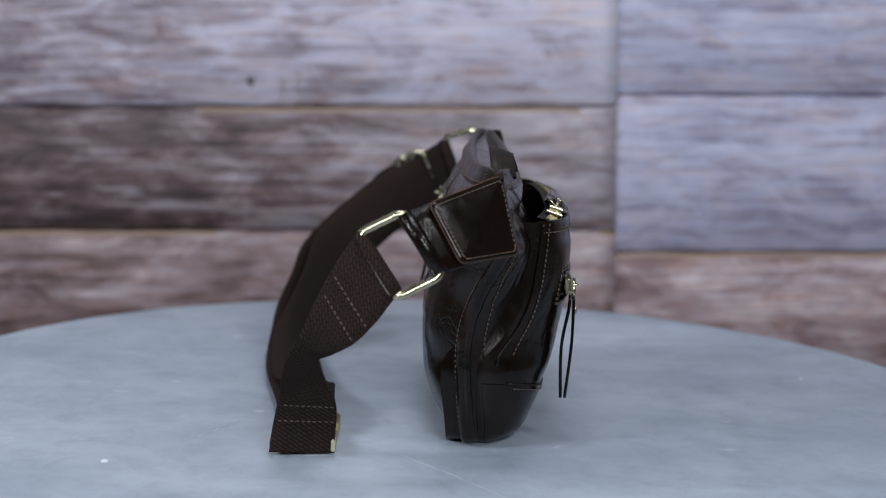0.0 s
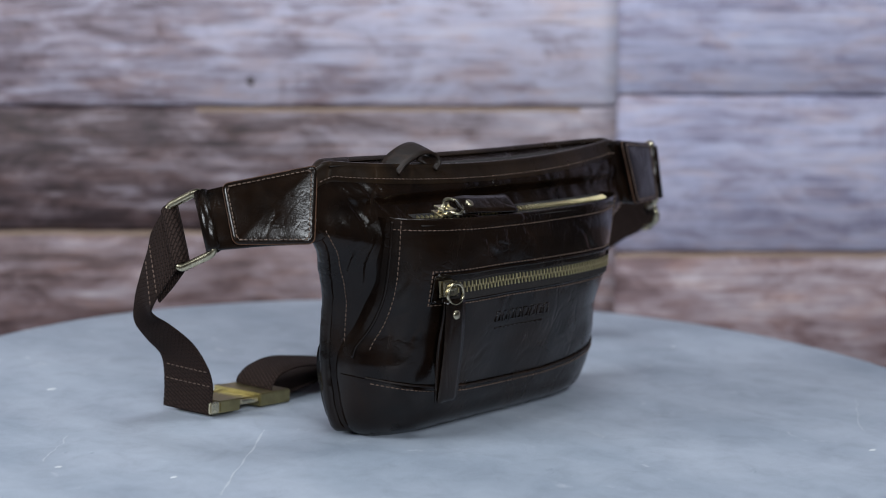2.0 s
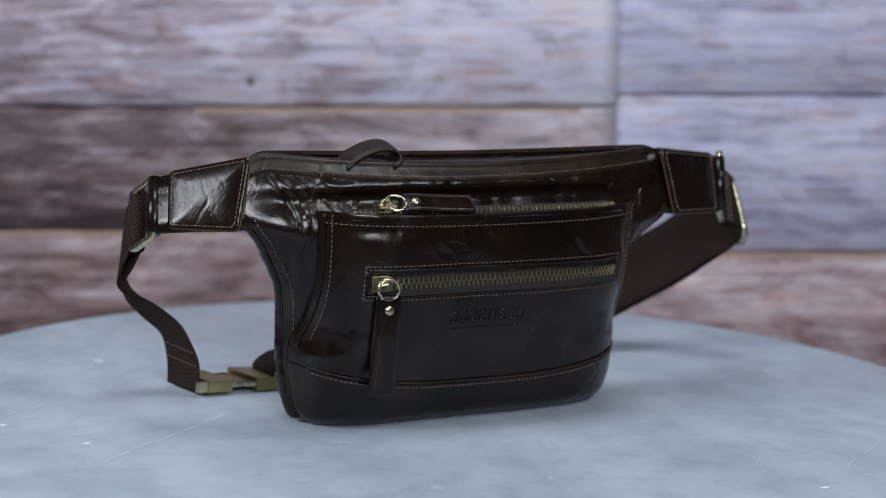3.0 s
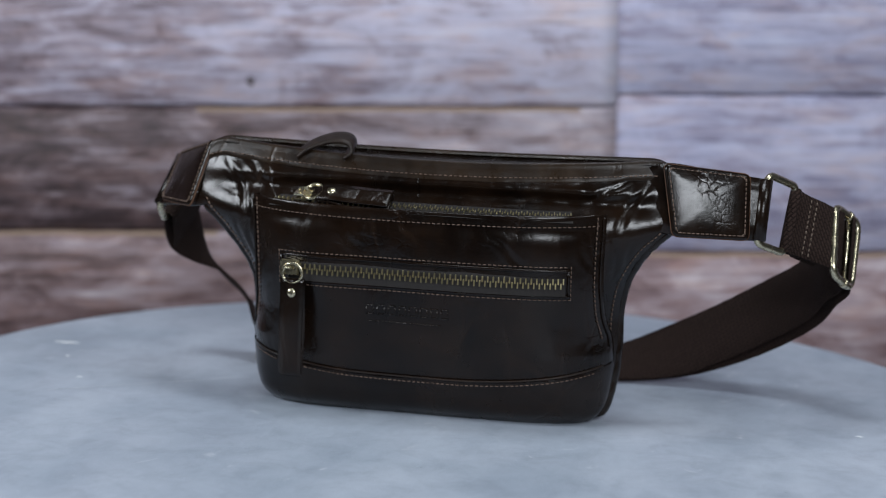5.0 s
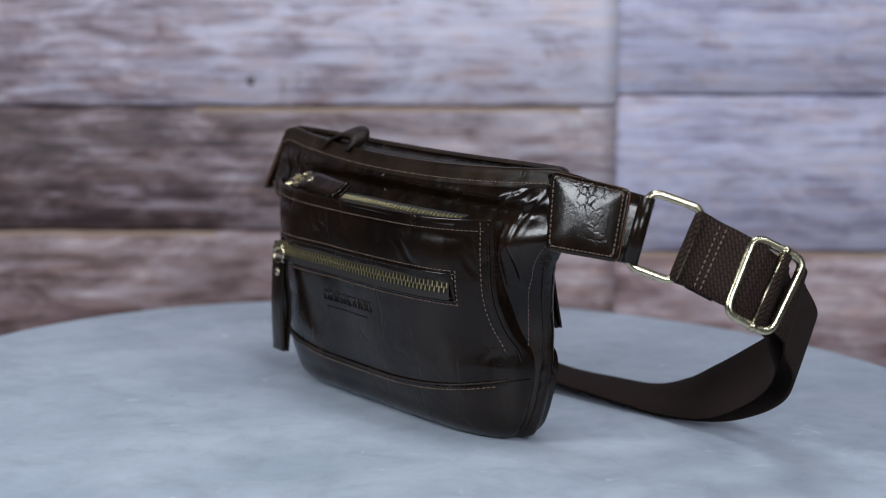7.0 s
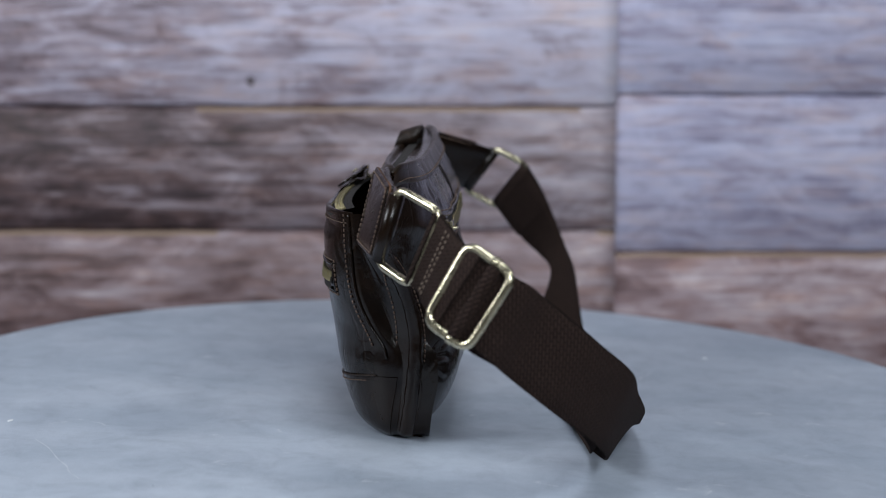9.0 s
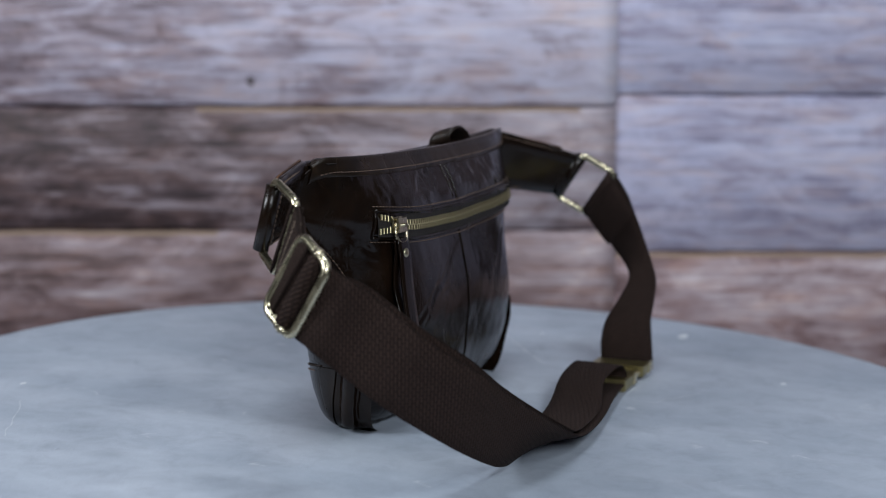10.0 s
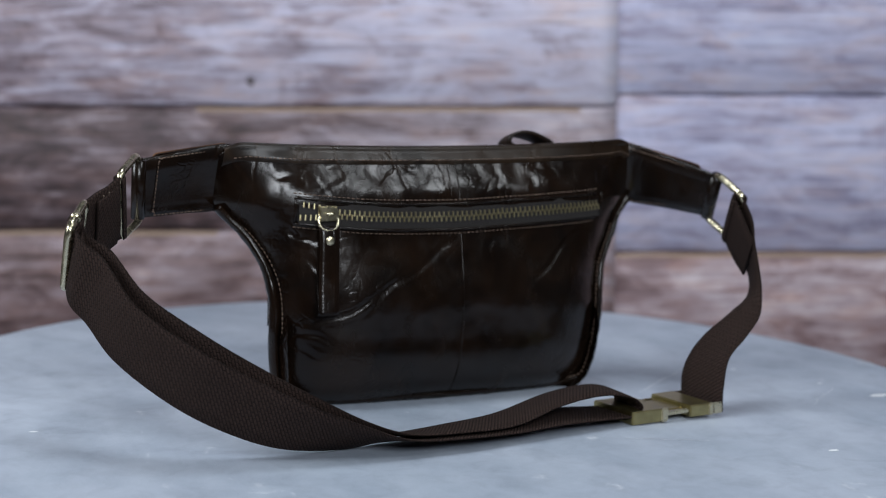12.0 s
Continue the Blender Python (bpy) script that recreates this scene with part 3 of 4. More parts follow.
pocket_edge = spline([0, 20, 45, 58, 72, 90, 120, 145], [-27, -25, -22, -24, -36, -46, -52, -55])
pocket_face = spline([0, 4, 18, 40, 62, 100, 130, 145], [-42, -49, -58, -67, -73, -79, -80.5, -79])


def pocket_point(u, z):
    x = CX + u * pocket_half(z)
    e, f = pocket_edge(z), pocket_face(z)
    low = min(max((70 - z) / 20, 0.0), 1.0)
    y = e + (f - e) * max(1 - abs(u)**((5.0 + 1.6 * low) if u < 0 else 3.8 + 0.8 * low), 0.0)**(0.75 - 0.1 * low)
    w = min(max(1 - abs(u), 0) * 5, 1)
    y += (soft_noise(x, z, 45, 21.0) * 1.6 + soft_noise(x * 0.7, z, 16, 23.0) * 0.5) * w
    y += 2.6 * math.exp(-((z - 134) / 4.5)**2) * w * 0.35
    y += pocket_creases(x, z) * 0.8 * w
    return TWIST @ Vector((x, y, z))


def on_pocket(x, z, lift=0.0):
    return pocket_point((x - CX) / pocket_half(z), z) + TWIST @ Vector((0, -lift, 0))


def rim_z(u):
    return 145.0 - 2.5 * (1 - u * u)


def front_pocket():
    nu, nv = 170, 90
    us = [math.sin((k / nu - 0.5) * math.pi) for k in range(nu + 1)]
    rows = []
    for j in range(nv + 1):
        rows.append([pocket_point(u, rim_z(u) * j / nv) for u in us])
    # the rim turns over and down to the zip
    for back, dz in ((0.5, 0.7), (1.8, 1.0), (3.2, 0.6), (4.2, -0.6), (5.2, -2.2)):
        rows.append([pocket_point(u, rim_z(u)) + TWIST @ Vector((0, back * (1 - abs(u)**6), dz)) for u in us])
    bm = grid_bm(rows)
    # side and bottom walls back into the body
    bm.verts.ensure_lookup_table()
    n = nu + 1
    sheet = list(bm.verts)
    for col, sgn in ((0, 1), (nu, -1)):
        line = [sheet[j * n + col] for j in range(nv + 1)]
        inner = [bm.verts.new(v.co + Vector((sgn * 0.004, 0.024, 0))) for v in line]
        for k in range(nv):
            bm.faces.new((line[k], line[k + 1], inner[k + 1], inner[k]))
    line = sheet[:n]
    inner = [bm.verts.new(v.co + Vector((0, 0.022, 0.0003))) for v in line]
    for k in range(nu):
        bm.faces.new((line[k], line[k + 1], inner[k + 1], inner[k]))
    bmesh.ops.recalc_face_normals(bm, faces=bm.faces)
    return part("front_pocket", bm, LEATHER, BAG)


def band_z(x):
    u = (x - CX) / 123.0
    return 30.0 + 13.0 * abs(u)**2.5


def base_band(pocket):
    """The band sewn along the pocket's foot."""
    rows = []
    for j in range(15):
        row = []
        for k in range(97):
            u = math.sin((k / 96 - 0.5) * math.pi) * 0.999
            zt = band_z(CX + u * 122)
            z = zt * j / 14
            lift = 1.3 if j < 14 else 0.0
            row.append(pocket_point(u, z) + TWIST @ Vector((u**9 * 1.0, -lift * (1 - 0.7 * u**12), 0)))
        rows.append(row)
    part("base_band", grid_bm(rows), LEATHER, BAG, "leather band along the bottom edge")
    edge = [on_pocket(CX + u * 0.01 * 121, band_z(CX + u * 0.01 * 121), 0.9) for u in range(-99, 100, 6)]
    part("band_edge", tube(catmull(edge, 90), 0.7, 6), LEATHER_MATT, BAG)
    line = [on_pocket(CX + u * 0.01 * 121, band_z(CX + u * 0.01 * 121) - 3.2, 1.5) for u in range(-97, 98, 6)]
    part("stitching", stitches(line, lambda p: Vector((0, -1, 0.1))), THREAD, BAG)


def pocket_details():
    out = lambda p: Vector((0, -1, 0.15))
    # rim stitching
    line = [on_pocket(x, rim_z((x - CX) / 119.5) - 6.5, 0.3) for x in range(-121, 114, 6)]
    part("stitching", stitches(line, out), THREAD, BAG)
    # side seams with a row of stitches each
    for s in (-1, 1):
        seam = []
        for z in range(144, 52, -6):
            seam.append(pocket_point(s * 0.985, z) + TWIST @ Vector((s * 0.3, -0.4, 0)))
        part("seam", tube(catmull(seam, 60), 1.0, 6), LEATHER, BAG)
        line = [pocket_point(s * 0.955, z) + TWIST @ Vector((s * 0.3, -0.5, 0)) for z in range(143, 54, -6)]
        part("stitching", stitches(line, lambda p, s=s: Vector((s * 0.7, -1, 0))), THREAD, BAG)


def tooth_mesh():
    bm = bmesh.new()
    box_into(bm, (0, 0, 0), Vector((0.52, 0, 0)), Vector((0, 0.8, 0)), Vector((0, 0, 2.0)))
    bmesh.ops.bevel(bm, geom=bm.edges[:], offset=0.0003, segments=1, affect="EDGES")
    mesh = bpy.data.meshes.new("tooth")
    bm.to_mesh(mesh)
    bm.free()
    mesh.materials.append(TOOTH)
    return mesh


TOOTH_MESH = tooth_mesh()


def zipper(name, path, normal, half, label, spread=None, tooth_size=1.0, toothed=True):
    """A zip along path: a cloth tape with two rows of interlocking brass teeth. normal: the way out."""
    n = Vector(normal).normalized()
    pts = catmull(path, 120)
    rows = [[], [], [], []]
    for i, p in enumerate(pts):
        tan = (pts[min(i + 1, 119)] - pts[max(i - 1, 0)]).normalized()
        side = n.cross(tan).normalized()
        for r, (s, d) in enumerate(((-half, 0.3), (-half * 0.3, 0.9), (half * 0.3, 0.9), (half, 0.3))):
            rows[r].append(p + side * s + n * d)
    zip_part = part(name, grid_bm(rows), TAPE, BAG, label)
    length = sum(((b - a).length for a, b in zip(pts, pts[1:])))
    count = int(length / 1.75) if toothed else 0
    for k in range(count):
        f = (k + 0.5) / count * 119
        i = min(int(f), 118)
        p = pts[i].lerp(pts[i + 1], f - i)
        tan = (pts[i + 1] - pts[i]).normalized()
        side = n.cross(tan).normalized()
        t01 = (k + 0.5) / count
        gap = spread(t01) if spread else 0.0
        sgn = 1 if k % 2 else -1
        c = p + side * sgn * (1.45 * tooth_size + gap) + n * 1.7
        m = Matrix((tan, -n, side)).transposed().to_4x4()
        ob = new("tooth", TOOTH_MESH)
        ob.parent = zip_part
        ob.matrix_basis = Matrix.Translation(c * MM) @ m @ Matrix.Scale(tooth_size, 4)
    return zip_part


def puller(zip_part, at, along, normal, tab, tab_normal, width=11.5):
    """The slider on a zip, its ring, and a folded leather tab with a rivet; tab: centre line of the tab from the ring."""
    at, t, n = Vector(at), Vector(along).normalized(), Vector(normal).normalized()
    side = n.cross(t).normalized()
    bm = bmesh.new()
    for d, hl, hw, ht in ((1.2, 6.4, 5.2, 0.8), (4.6, 6.0, 4.6, 0.9)):
        box_into(bm, at + n * d, t * hl, side * hw, n * ht)
    box_into(bm, at + n * 2.8, t * 1.5, side * 4.0, n * 1.8)
    tube_into(bm, [at + n * 4.6 + t * -3.6, at + n * 7.6 + t * -2.4, at + n * 8.0 + t * 1.2, at + n * 4.8 + t * 3.6], 1.0, 8)
    bmesh.ops.bevel(bm, geom=[e for e in bm.edges if e.calc_length() > 0.003], offset=0.0004, segments=2, affect="EDGES")
    part("slider", bm, BRASS, zip_part, "brass zip slider", False)
    tab = [Vector(p) for p in tab]
    d = (tab[1] - tab[0]).normalized()
    tn = Vector(tab_normal).normalized()
    ws = d.cross(tn).normalized()
    ring_c = tab[0] - d * 3.6
    loop = [ring_c + (d * math.cos(a) * 6.6 + ws * math.sin(a) * 6.8) for a in [k * math.pi / 14 for k in range(28)]]
    part("ring", tube(loop, 1.15, 8, True), BRASS, zip_part, "brass pull ring")
    lows = [p - ws * width / 2 for p in tab]
    ups = [p + ws * width / 2 for p in tab]
    pull = part("pull_tab", ribbon(lows, ups, 2.0, 24), LEATHER, zip_part, "leather pull tab")
    gaps = (2.3, 3.2, 6.4, 2.8)
    lo2 = [p - tn * g - ws * width * 0.48 for p, g in zip(tab, gaps)]
    up2 = [p - tn * g + ws * width * 0.48 for p, g in zip(tab, gaps)]
    bm = ribbon(lo2, up2, 2.0, 24)
    part("pull_tab_back", bm, LEATHER, zip_part)
    bm = bmesh.new()
    rot = tn.to_track_quat("Z", "Y").to_matrix().to_4x4()
    c = tab[0] + d * 9.5 + tn * 1.1
    bmesh.ops.create_uvsphere(bm, u_segments=18, v_segments=10, radius=3.1 * MM, matrix=Matrix.Translation(c * MM) @ rot @ Matrix.Diagonal((1, 1, 0.38, 1)))
    part("rivet", bm, BRASS, zip_part, "round brass rivet")


def front_zip():
    z0 = 100.5
    path = [on_pocket(x, z0, 0.2) for x in range(-92, 95, 8)]
    zp = zipper("front_zipper", path, (0.03, -1, 0.1), 8.0, "brass-toothed zip in dark tape")
    # leather welts and stitched frame round the zip
    for dz in (-8.6, 8.6):
        lip = [on_pocket(x, z0 + dz, 0.5) for x in range(-97, 96, 8)]
        part("zip_welt", tube(catmull(lip, 60), 1.1, 6), LEATHER, BAG)
        line = [on_pocket(x, z0 + dz * 1.28, 0.3) for x in range(-97, 98, 8)]
        part("stitching", stitches(line, lambda p: Vector((0, -1, 0.1))), THREAD, BAG)
    for x in (-99, 95.5):
        lip = [on_pocket(x * 0.985, z0 + dz, 0.5) for dz in (-8.6, -4, 0, 4, 8.6)]
        part("zip_welt", tube(lip, 1.0, 6), LEATHER, BAG)
        line = [on_pocket(x, z0 + dz, 0.3) for dz in (-10.5, -5, 0, 5, 10.5)]
        part("stitching", stitches(line, lambda p: Vector((0, -1, 0.1)), 3.0), THREAD, BAG)
    a = on_pocket(-90, z0, 1.0)
    tab = [on_pocket(-87, 94, 7.5), on_pocket(-87, 84, 9.5), on_pocket(-87.5, 60, 12.5), on_pocket(-88.5, 28, 19)]
    puller(zp, a, (1, 0.02, 0), (0.03, -1, 0.1), tab, (-0.05, -1, 0.05), 16.5)


def upper_zip():
    """The zip along the pocket's open top edge."""
    path = [TWIST @ Vector((x, pocket_face(145) + 7.5 + 14 * abs((x - CX) / 119)**3.0, 143.6 - 0.6 * abs((x - CX) / 119))) for x in range(-106, 102, 8)]
    zp = zipper("pocket_zipper", path, (0, -0.35, 1), 8.5, "brass-toothed zip along the pocket opening", tooth_size=0.85)
    a = TWIST @ Vector((-84, -67, 145.5))
    tab = [TWIST @ Vector((-74, -70, 151.0)), TWIST @ Vector((-64, -71.5, 151.5)), TWIST @ Vector((-48, -72.5, 150.5)), TWIST @ Vector((-24, -74, 149.5))]
    puller(zp, a, (1, 0, 0), (0, -0.3, 1), tab, (0, -0.75, 1), 15.0)


def rear_zip():
    zc = spline([-125, -60, 0, 60, 112], [135.5, 133, 131, 132.5, 137])
    path = [on_body(x, zc(x), False, 0.4) for x in range(110, -125, -8)]
    zp = zipper("rear_zipper", path, (0.035, 1, 0.15), 8.0, "brass-toothed zip in dark tape", spread=lambda t: 3.2 * max(0.0, (0.085 - t) / 0.085)**0.5 if t < 0.085 else 0.0)
    for dz in (-8.8, 8.8):
        lip = [on_body(x, zc(x) + dz, False, 0.6) for x in range(112, -127, -8)]
        part("zip_welt", tube(catmull(lip, 60), 1.2, 6), LEATHER, BAG)
        line = [on_body(x, zc(x) + dz * 1.3, False, 0.4) for x in range(112, -127, -8)]
        part("stitching", stitches(line, lambda p: Vector((0, 1, 0.1))), THREAD, BAG)
    for x in (112, -125):
        lip = [on_body(x, zc(x) + dz, False, 0.6) for dz in (-8.6, -4, 0, 4, 8.6)]
        part("zip_welt", tube(lip, 1.0, 6), LEATHER, BAG)
    a = on_body(92, zc(92), False, 1.2)
    tab = [on_body(92, 127, False, 6.5), on_body(92, 118, False, 8.0), on_body(93.5, 95, False, 8.5), on_body(95, 69, False, 11.5)]
    puller(zp, a, (-1, 0, 0), (0, 1, 0.1), tab, (0.05, 1, 0.05), 14.0)


def rear_seams():
    for x, z0, z1 in ((-7, 121, 6), (-7, 172, 142)):
        seam = [on_body(x, z, False, 0.1) for z in np.linspace(z0, z1, 12)]
        part("seam", tube(catmull(seam, 40), 0.8, 6), LEATHER, BAG)
    seam = [on_body(-1, z, False, 0.1) for z in np.linspace(170, 144, 8)]
    part("seam", tube(catmull(seam, 20), 0.6, 6), LEATHER, BAG)
    seam = [on_body(-12, z, True, 0.1) for z in np.linspace(164, 148, 6)]
    part("seam", tube(catmull(seam, 20), 0.6, 6), LEATHER, BAG)


def piping():
    """The sewn edge where front and rear panel meet."""
    path = []
    zs = [137, 134, 131, 127, 122, 114, 104, 92, 80, 65, 50, 35, 22, 14, 9, 5.5]
    for z in zs:
        path.append(TWIST @ Vector((CX + half_at(z, 1) - 0.5, edge_y(z) + 4, z)))
    for u in np.linspace(0.92, -0.92, 22):
        path.append(TWIST @ Vector((CX + u * 108, edge_y(0) + 4 + 9.0 * (1 - u * u), 3.2)))
    for z in zs[::-1]:
        path.append(TWIST @ Vector((CX - half_at(z, -1) + 0.5, edge_y(z) + 4, z)))
    dense = catmull(path, 240)
    bm = bmesh.new()
    tube_into(bm, dense, 3.2, 10, False, 1.5, Vector((0, 1, 0)))
    for vert in bm.verts:
        vert.co += noise.noise_vector(vert.co / (6 * MM)) * 0.55 * MM
    part("piping", bm, LEATHER, BAG, "rolled leather edge round the back panel")
    mid = Vector((CX, 0, 85))
    line = []
    for p in dense[::3]:
        c = p - Vector((mid.x, p.y, mid.z))
        line.append(p - c.normalized() * 4.5 + Vector((0, 5.2, 0)))
    part("stitching", stitches(line[3:-3], lambda p: Vector((0, 1, 0))), THREAD, BAG)
    for side in (-1, 1):
        line = [on_body(CX + side * (half_at(z, side) - 5.0), z, True, 0.3) for z in range(138, 14, -4)]
        out = TWIST @ Vector((side * 0.75, -0.66, 0))
        part("stitching", stitches(line, lambda p, n=out: n), THREAD, BAG)


def top_edge():
    """Bindings along the opening, the main zip's tape between them and its leather pull."""
    for front in (True, False):
        rows = []
        for v in (0.944, 0.954, 0.968, 0.985, 1.0, 1.012, 1.014, 1.0):
            row = []
            for k in range(81):
                u = (k / 80 * 2 - 1) * 0.985
                lift = 1.5 if v > 0.95 else 0.2
                p = body_point(u, min(v, 1.0), front)
                over = max(v - 1.0, 0) * 179
                back = 2.6 if v == 1.014 else (4.5 if v == 1.0 and len(rows) > 5 else 0.0)
                s = -1 if front else 1
                row.append(p + TWIST @ Vector((0, s * (lift - back), over)))
            rows.append(row)
        part("binding", grid_bm(rows), LEATHER_TRIM, BAG, "stitched leather edging of the main opening")
        line = [body_point(u * 0.01, 0.961, front) + TWIST @ Vector((0, -1.7 if front else 1.7, 0)) for u in range(-97, 98, 6)]
        part("stitching", stitches(line, lambda p, f=front: Vector((0, -1 if f else 1, 0.2))), THREAD, BAG)
    path = []
    for k in range(25):
        u = (k / 24 * 2 - 1) * 0.93
        path.append((body_point(u, 1.0, True) + body_point(u, 1.0, False)) / 2 + Vector((0, 0, -1.0)))
    zp = zipper("main_zipper", path, (0, 0, 1), 7.0, "dark closed tape of the main compartment", toothed=False)
    tab = [Vector(p) for p in ((-97, -37, 172), (-90, -36, 177.5), (-78, -35, 182.5), (-68, -34.5, 184), (-61, -35, 182), (-59, -37, 177), (-64, -38, 173))]
    part("pull_loop", ribbon([p + Vector((0.8, -8, -2.6)) for p in tab], [p + Vector((-0.8, 8, 2.6)) for p in tab], 2.4, 30), LEATHER_MATT, zp, "standing leather loop of the main zip")


def tab_piece(body_top, body_bot, ring_top, ring_bot, patch, out, flip):
    """A side wing of leather running to a ring, with a sewn-on patch; patch: its four corners, body side first."""
    bt, bb, rt, rb = (Vector(p) for p in (body_top, body_bot, ring_top, ring_bot))
    o = Vector(out).normalized()
    s = -1 if flip else 1
    root_top = TWIST @ Vector((CX + s * 136, edge_y(172) - 0.5, 172))
    root_bot = TWIST @ Vector((CX + s * 138, edge_y(136) + 5, 137))
    lows = [root_bot, bb, bb.lerp(rb, 0.5) + o * 1.2, rb]
    ups = [root_top, bt, bt.lerp(rt, 0.5) + o * 1.2, rt]
    part("side_wing", ribbon(lows, ups, 4.0, 40), LEATHER, BAG, "leather wing holding the strap ring")
    # the leather turned round the ring's bar
    d = (rt - rb).normalized()
    run = (rt - bt).normalized() * 1.8
    part("ring_fold", tube([rb + run + d * 0.6, (rb + rt) / 2 + run, rt + run - d * 0.6], 4.7, 16), LEATHER, BAG)
    loop = rounded_loop([Vector(p) for p in patch], 4.5, 7)
    c = sum(loop, Vector()) / len(loop)
    bm = bmesh.new()
    outer = [bm.verts.new((p + o * 0.5) * MM) for p in loop]
    rim = [bm.verts.new((p + o * 3.6) * MM) for p in loop]
    inn = [bm.verts.new((p.lerp(c, 0.07) + o * 4.3) * MM) for p in loop]
    mid = [bm.verts.new((p.lerp(c, 0.5) + o * 5.2) * MM) for p in loop]
    ctr = bm.verts.new((c + o * 5.5) * MM)
    n = len(loop)
    for k in range(n):
        j = (k + 1) % n
        bm.faces.new((outer[k], outer[j], rim[j], rim[k]))
        bm.faces.new((rim[k], rim[j], inn[j], inn[k]))
        bm.faces.new((inn[k], inn[j], mid[j], mid[k]))
        bm.faces.new((mid[k], mid[j], ctr))
    bmesh.ops.recalc_face_normals(bm, faces=bm.faces)
    part("patch", bm, LEATHER, BAG, "shiny leather patch sewn on the wing")
    edge = [p + o * 2.6 for p in loop]
    part("patch_edge", tube(edge, 0.6, 6, True), LEATHER_EDGE, BAG)
    line = [p.lerp(c, 0.11) + o * 4.5 for p in loop] + [loop[0].lerp(c, 0.11) + o * 4.5]
    part("stitching", stitches(line, lambda p: o, 3.0), THREAD, BAG)
    line = [p.lerp(c, 0.09) - o * 2.2 for p in loop] + [loop[0].lerp(c, 0.09) - o * 2.2]
    part("stitching", stitches(line, lambda p: -o, 3.0), THREAD, BAG)


def strap_ring(a, b, c, d, name="ring"):
    part(name, tube(rounded_loop([a, b, c, d], 7.0, 7), 2.55, 12, True), BRASS, BAG, "rounded brass strap ring")


def wings_and_rings():
    tab_piece((-160, -32, 177), (-168, -44, 132), (-203, 18, 159), (-211, -5, 126),
              [(-157, -34, 177.0), (-197, 7, 163.5), (-204, -13, 130), (-169, -46, 131.5)], (-0.75, -0.60, 0.25), True)
    tab_piece((151, -26, 179), (159, -36, 132.5), (213, -13, 171), (211, -23, 131),
              [(149, -30, 178.5), (204, -15, 173), (206, -24, 131), (158, -39, 132.5)], (0.28, -0.93, 0.2), False)
    strap_ring((-204, 19, 160), (-210, 46, 146), (-219, 22, 111), (-212, -5, 125))
    strap_ring((216, -12, 174), (234, 14, 164), (229, -2, 121), (211, -23, 130))


def slider_buckle():
    a, b, c, d = (Vector(p) for p in ((259, 32, 151), (275, 58, 137), (273, 34, 95), (261, 10, 108)))
    sb = part("strap_slider", tube(rounded_loop([a, b, c, d], 8.0, 7), 2.7, 12, True), BRASS, BAG, "brass sliding strap adjuster")
    m0, m1 = a.lerp(b, 0.62), d.lerp(c, 0.62)
    part("bar", tube([m0, m0.lerp(m1, 0.5), m1], 1.6, 10), BRASS, sb)
    for m in (m0, m1):
        t = (b - a).normalized()
        part("collar", tube([m - t * 1.8, m + t * 1.8], 3.4, 14), BRASS, sb)


def cross_stitches(lows, ups, steps, i, side):
    """A row of stitches across a strap at step i, on its outer (1) or inner (-1) face."""
    lo, up = catmull(lows, steps), catmull(ups, steps)
    tan = ((lo[i + 1] + up[i + 1]) - (lo[i - 1] + up[i - 1])).normalized()
    n = (up[i] - lo[i]).cross(tan).normalized() * math.copysign(1, side)
    return stitches([lo[i].lerp(up[i], 0.08 + 0.84 * k / 8) + n * abs(side) for k in range(9)], lambda p: n, 3.6)


def bar_wrap(lo, up, along, r):
    """Webbing turned round a bar from lo to up; along: the way the strap runs off."""
    lo, up, d = Vector(lo), Vector(up), Vector(along).normalized()
    n = (up - lo).cross(d).normalized()
    angles = [radians(a) for a in range(-110, 111, 20)]
    off = [(n * math.sin(a) - d * math.cos(a)) * r for a in angles]
    return ribbon([lo + o for o in off], [up + o for o in off], 1.8, 24)


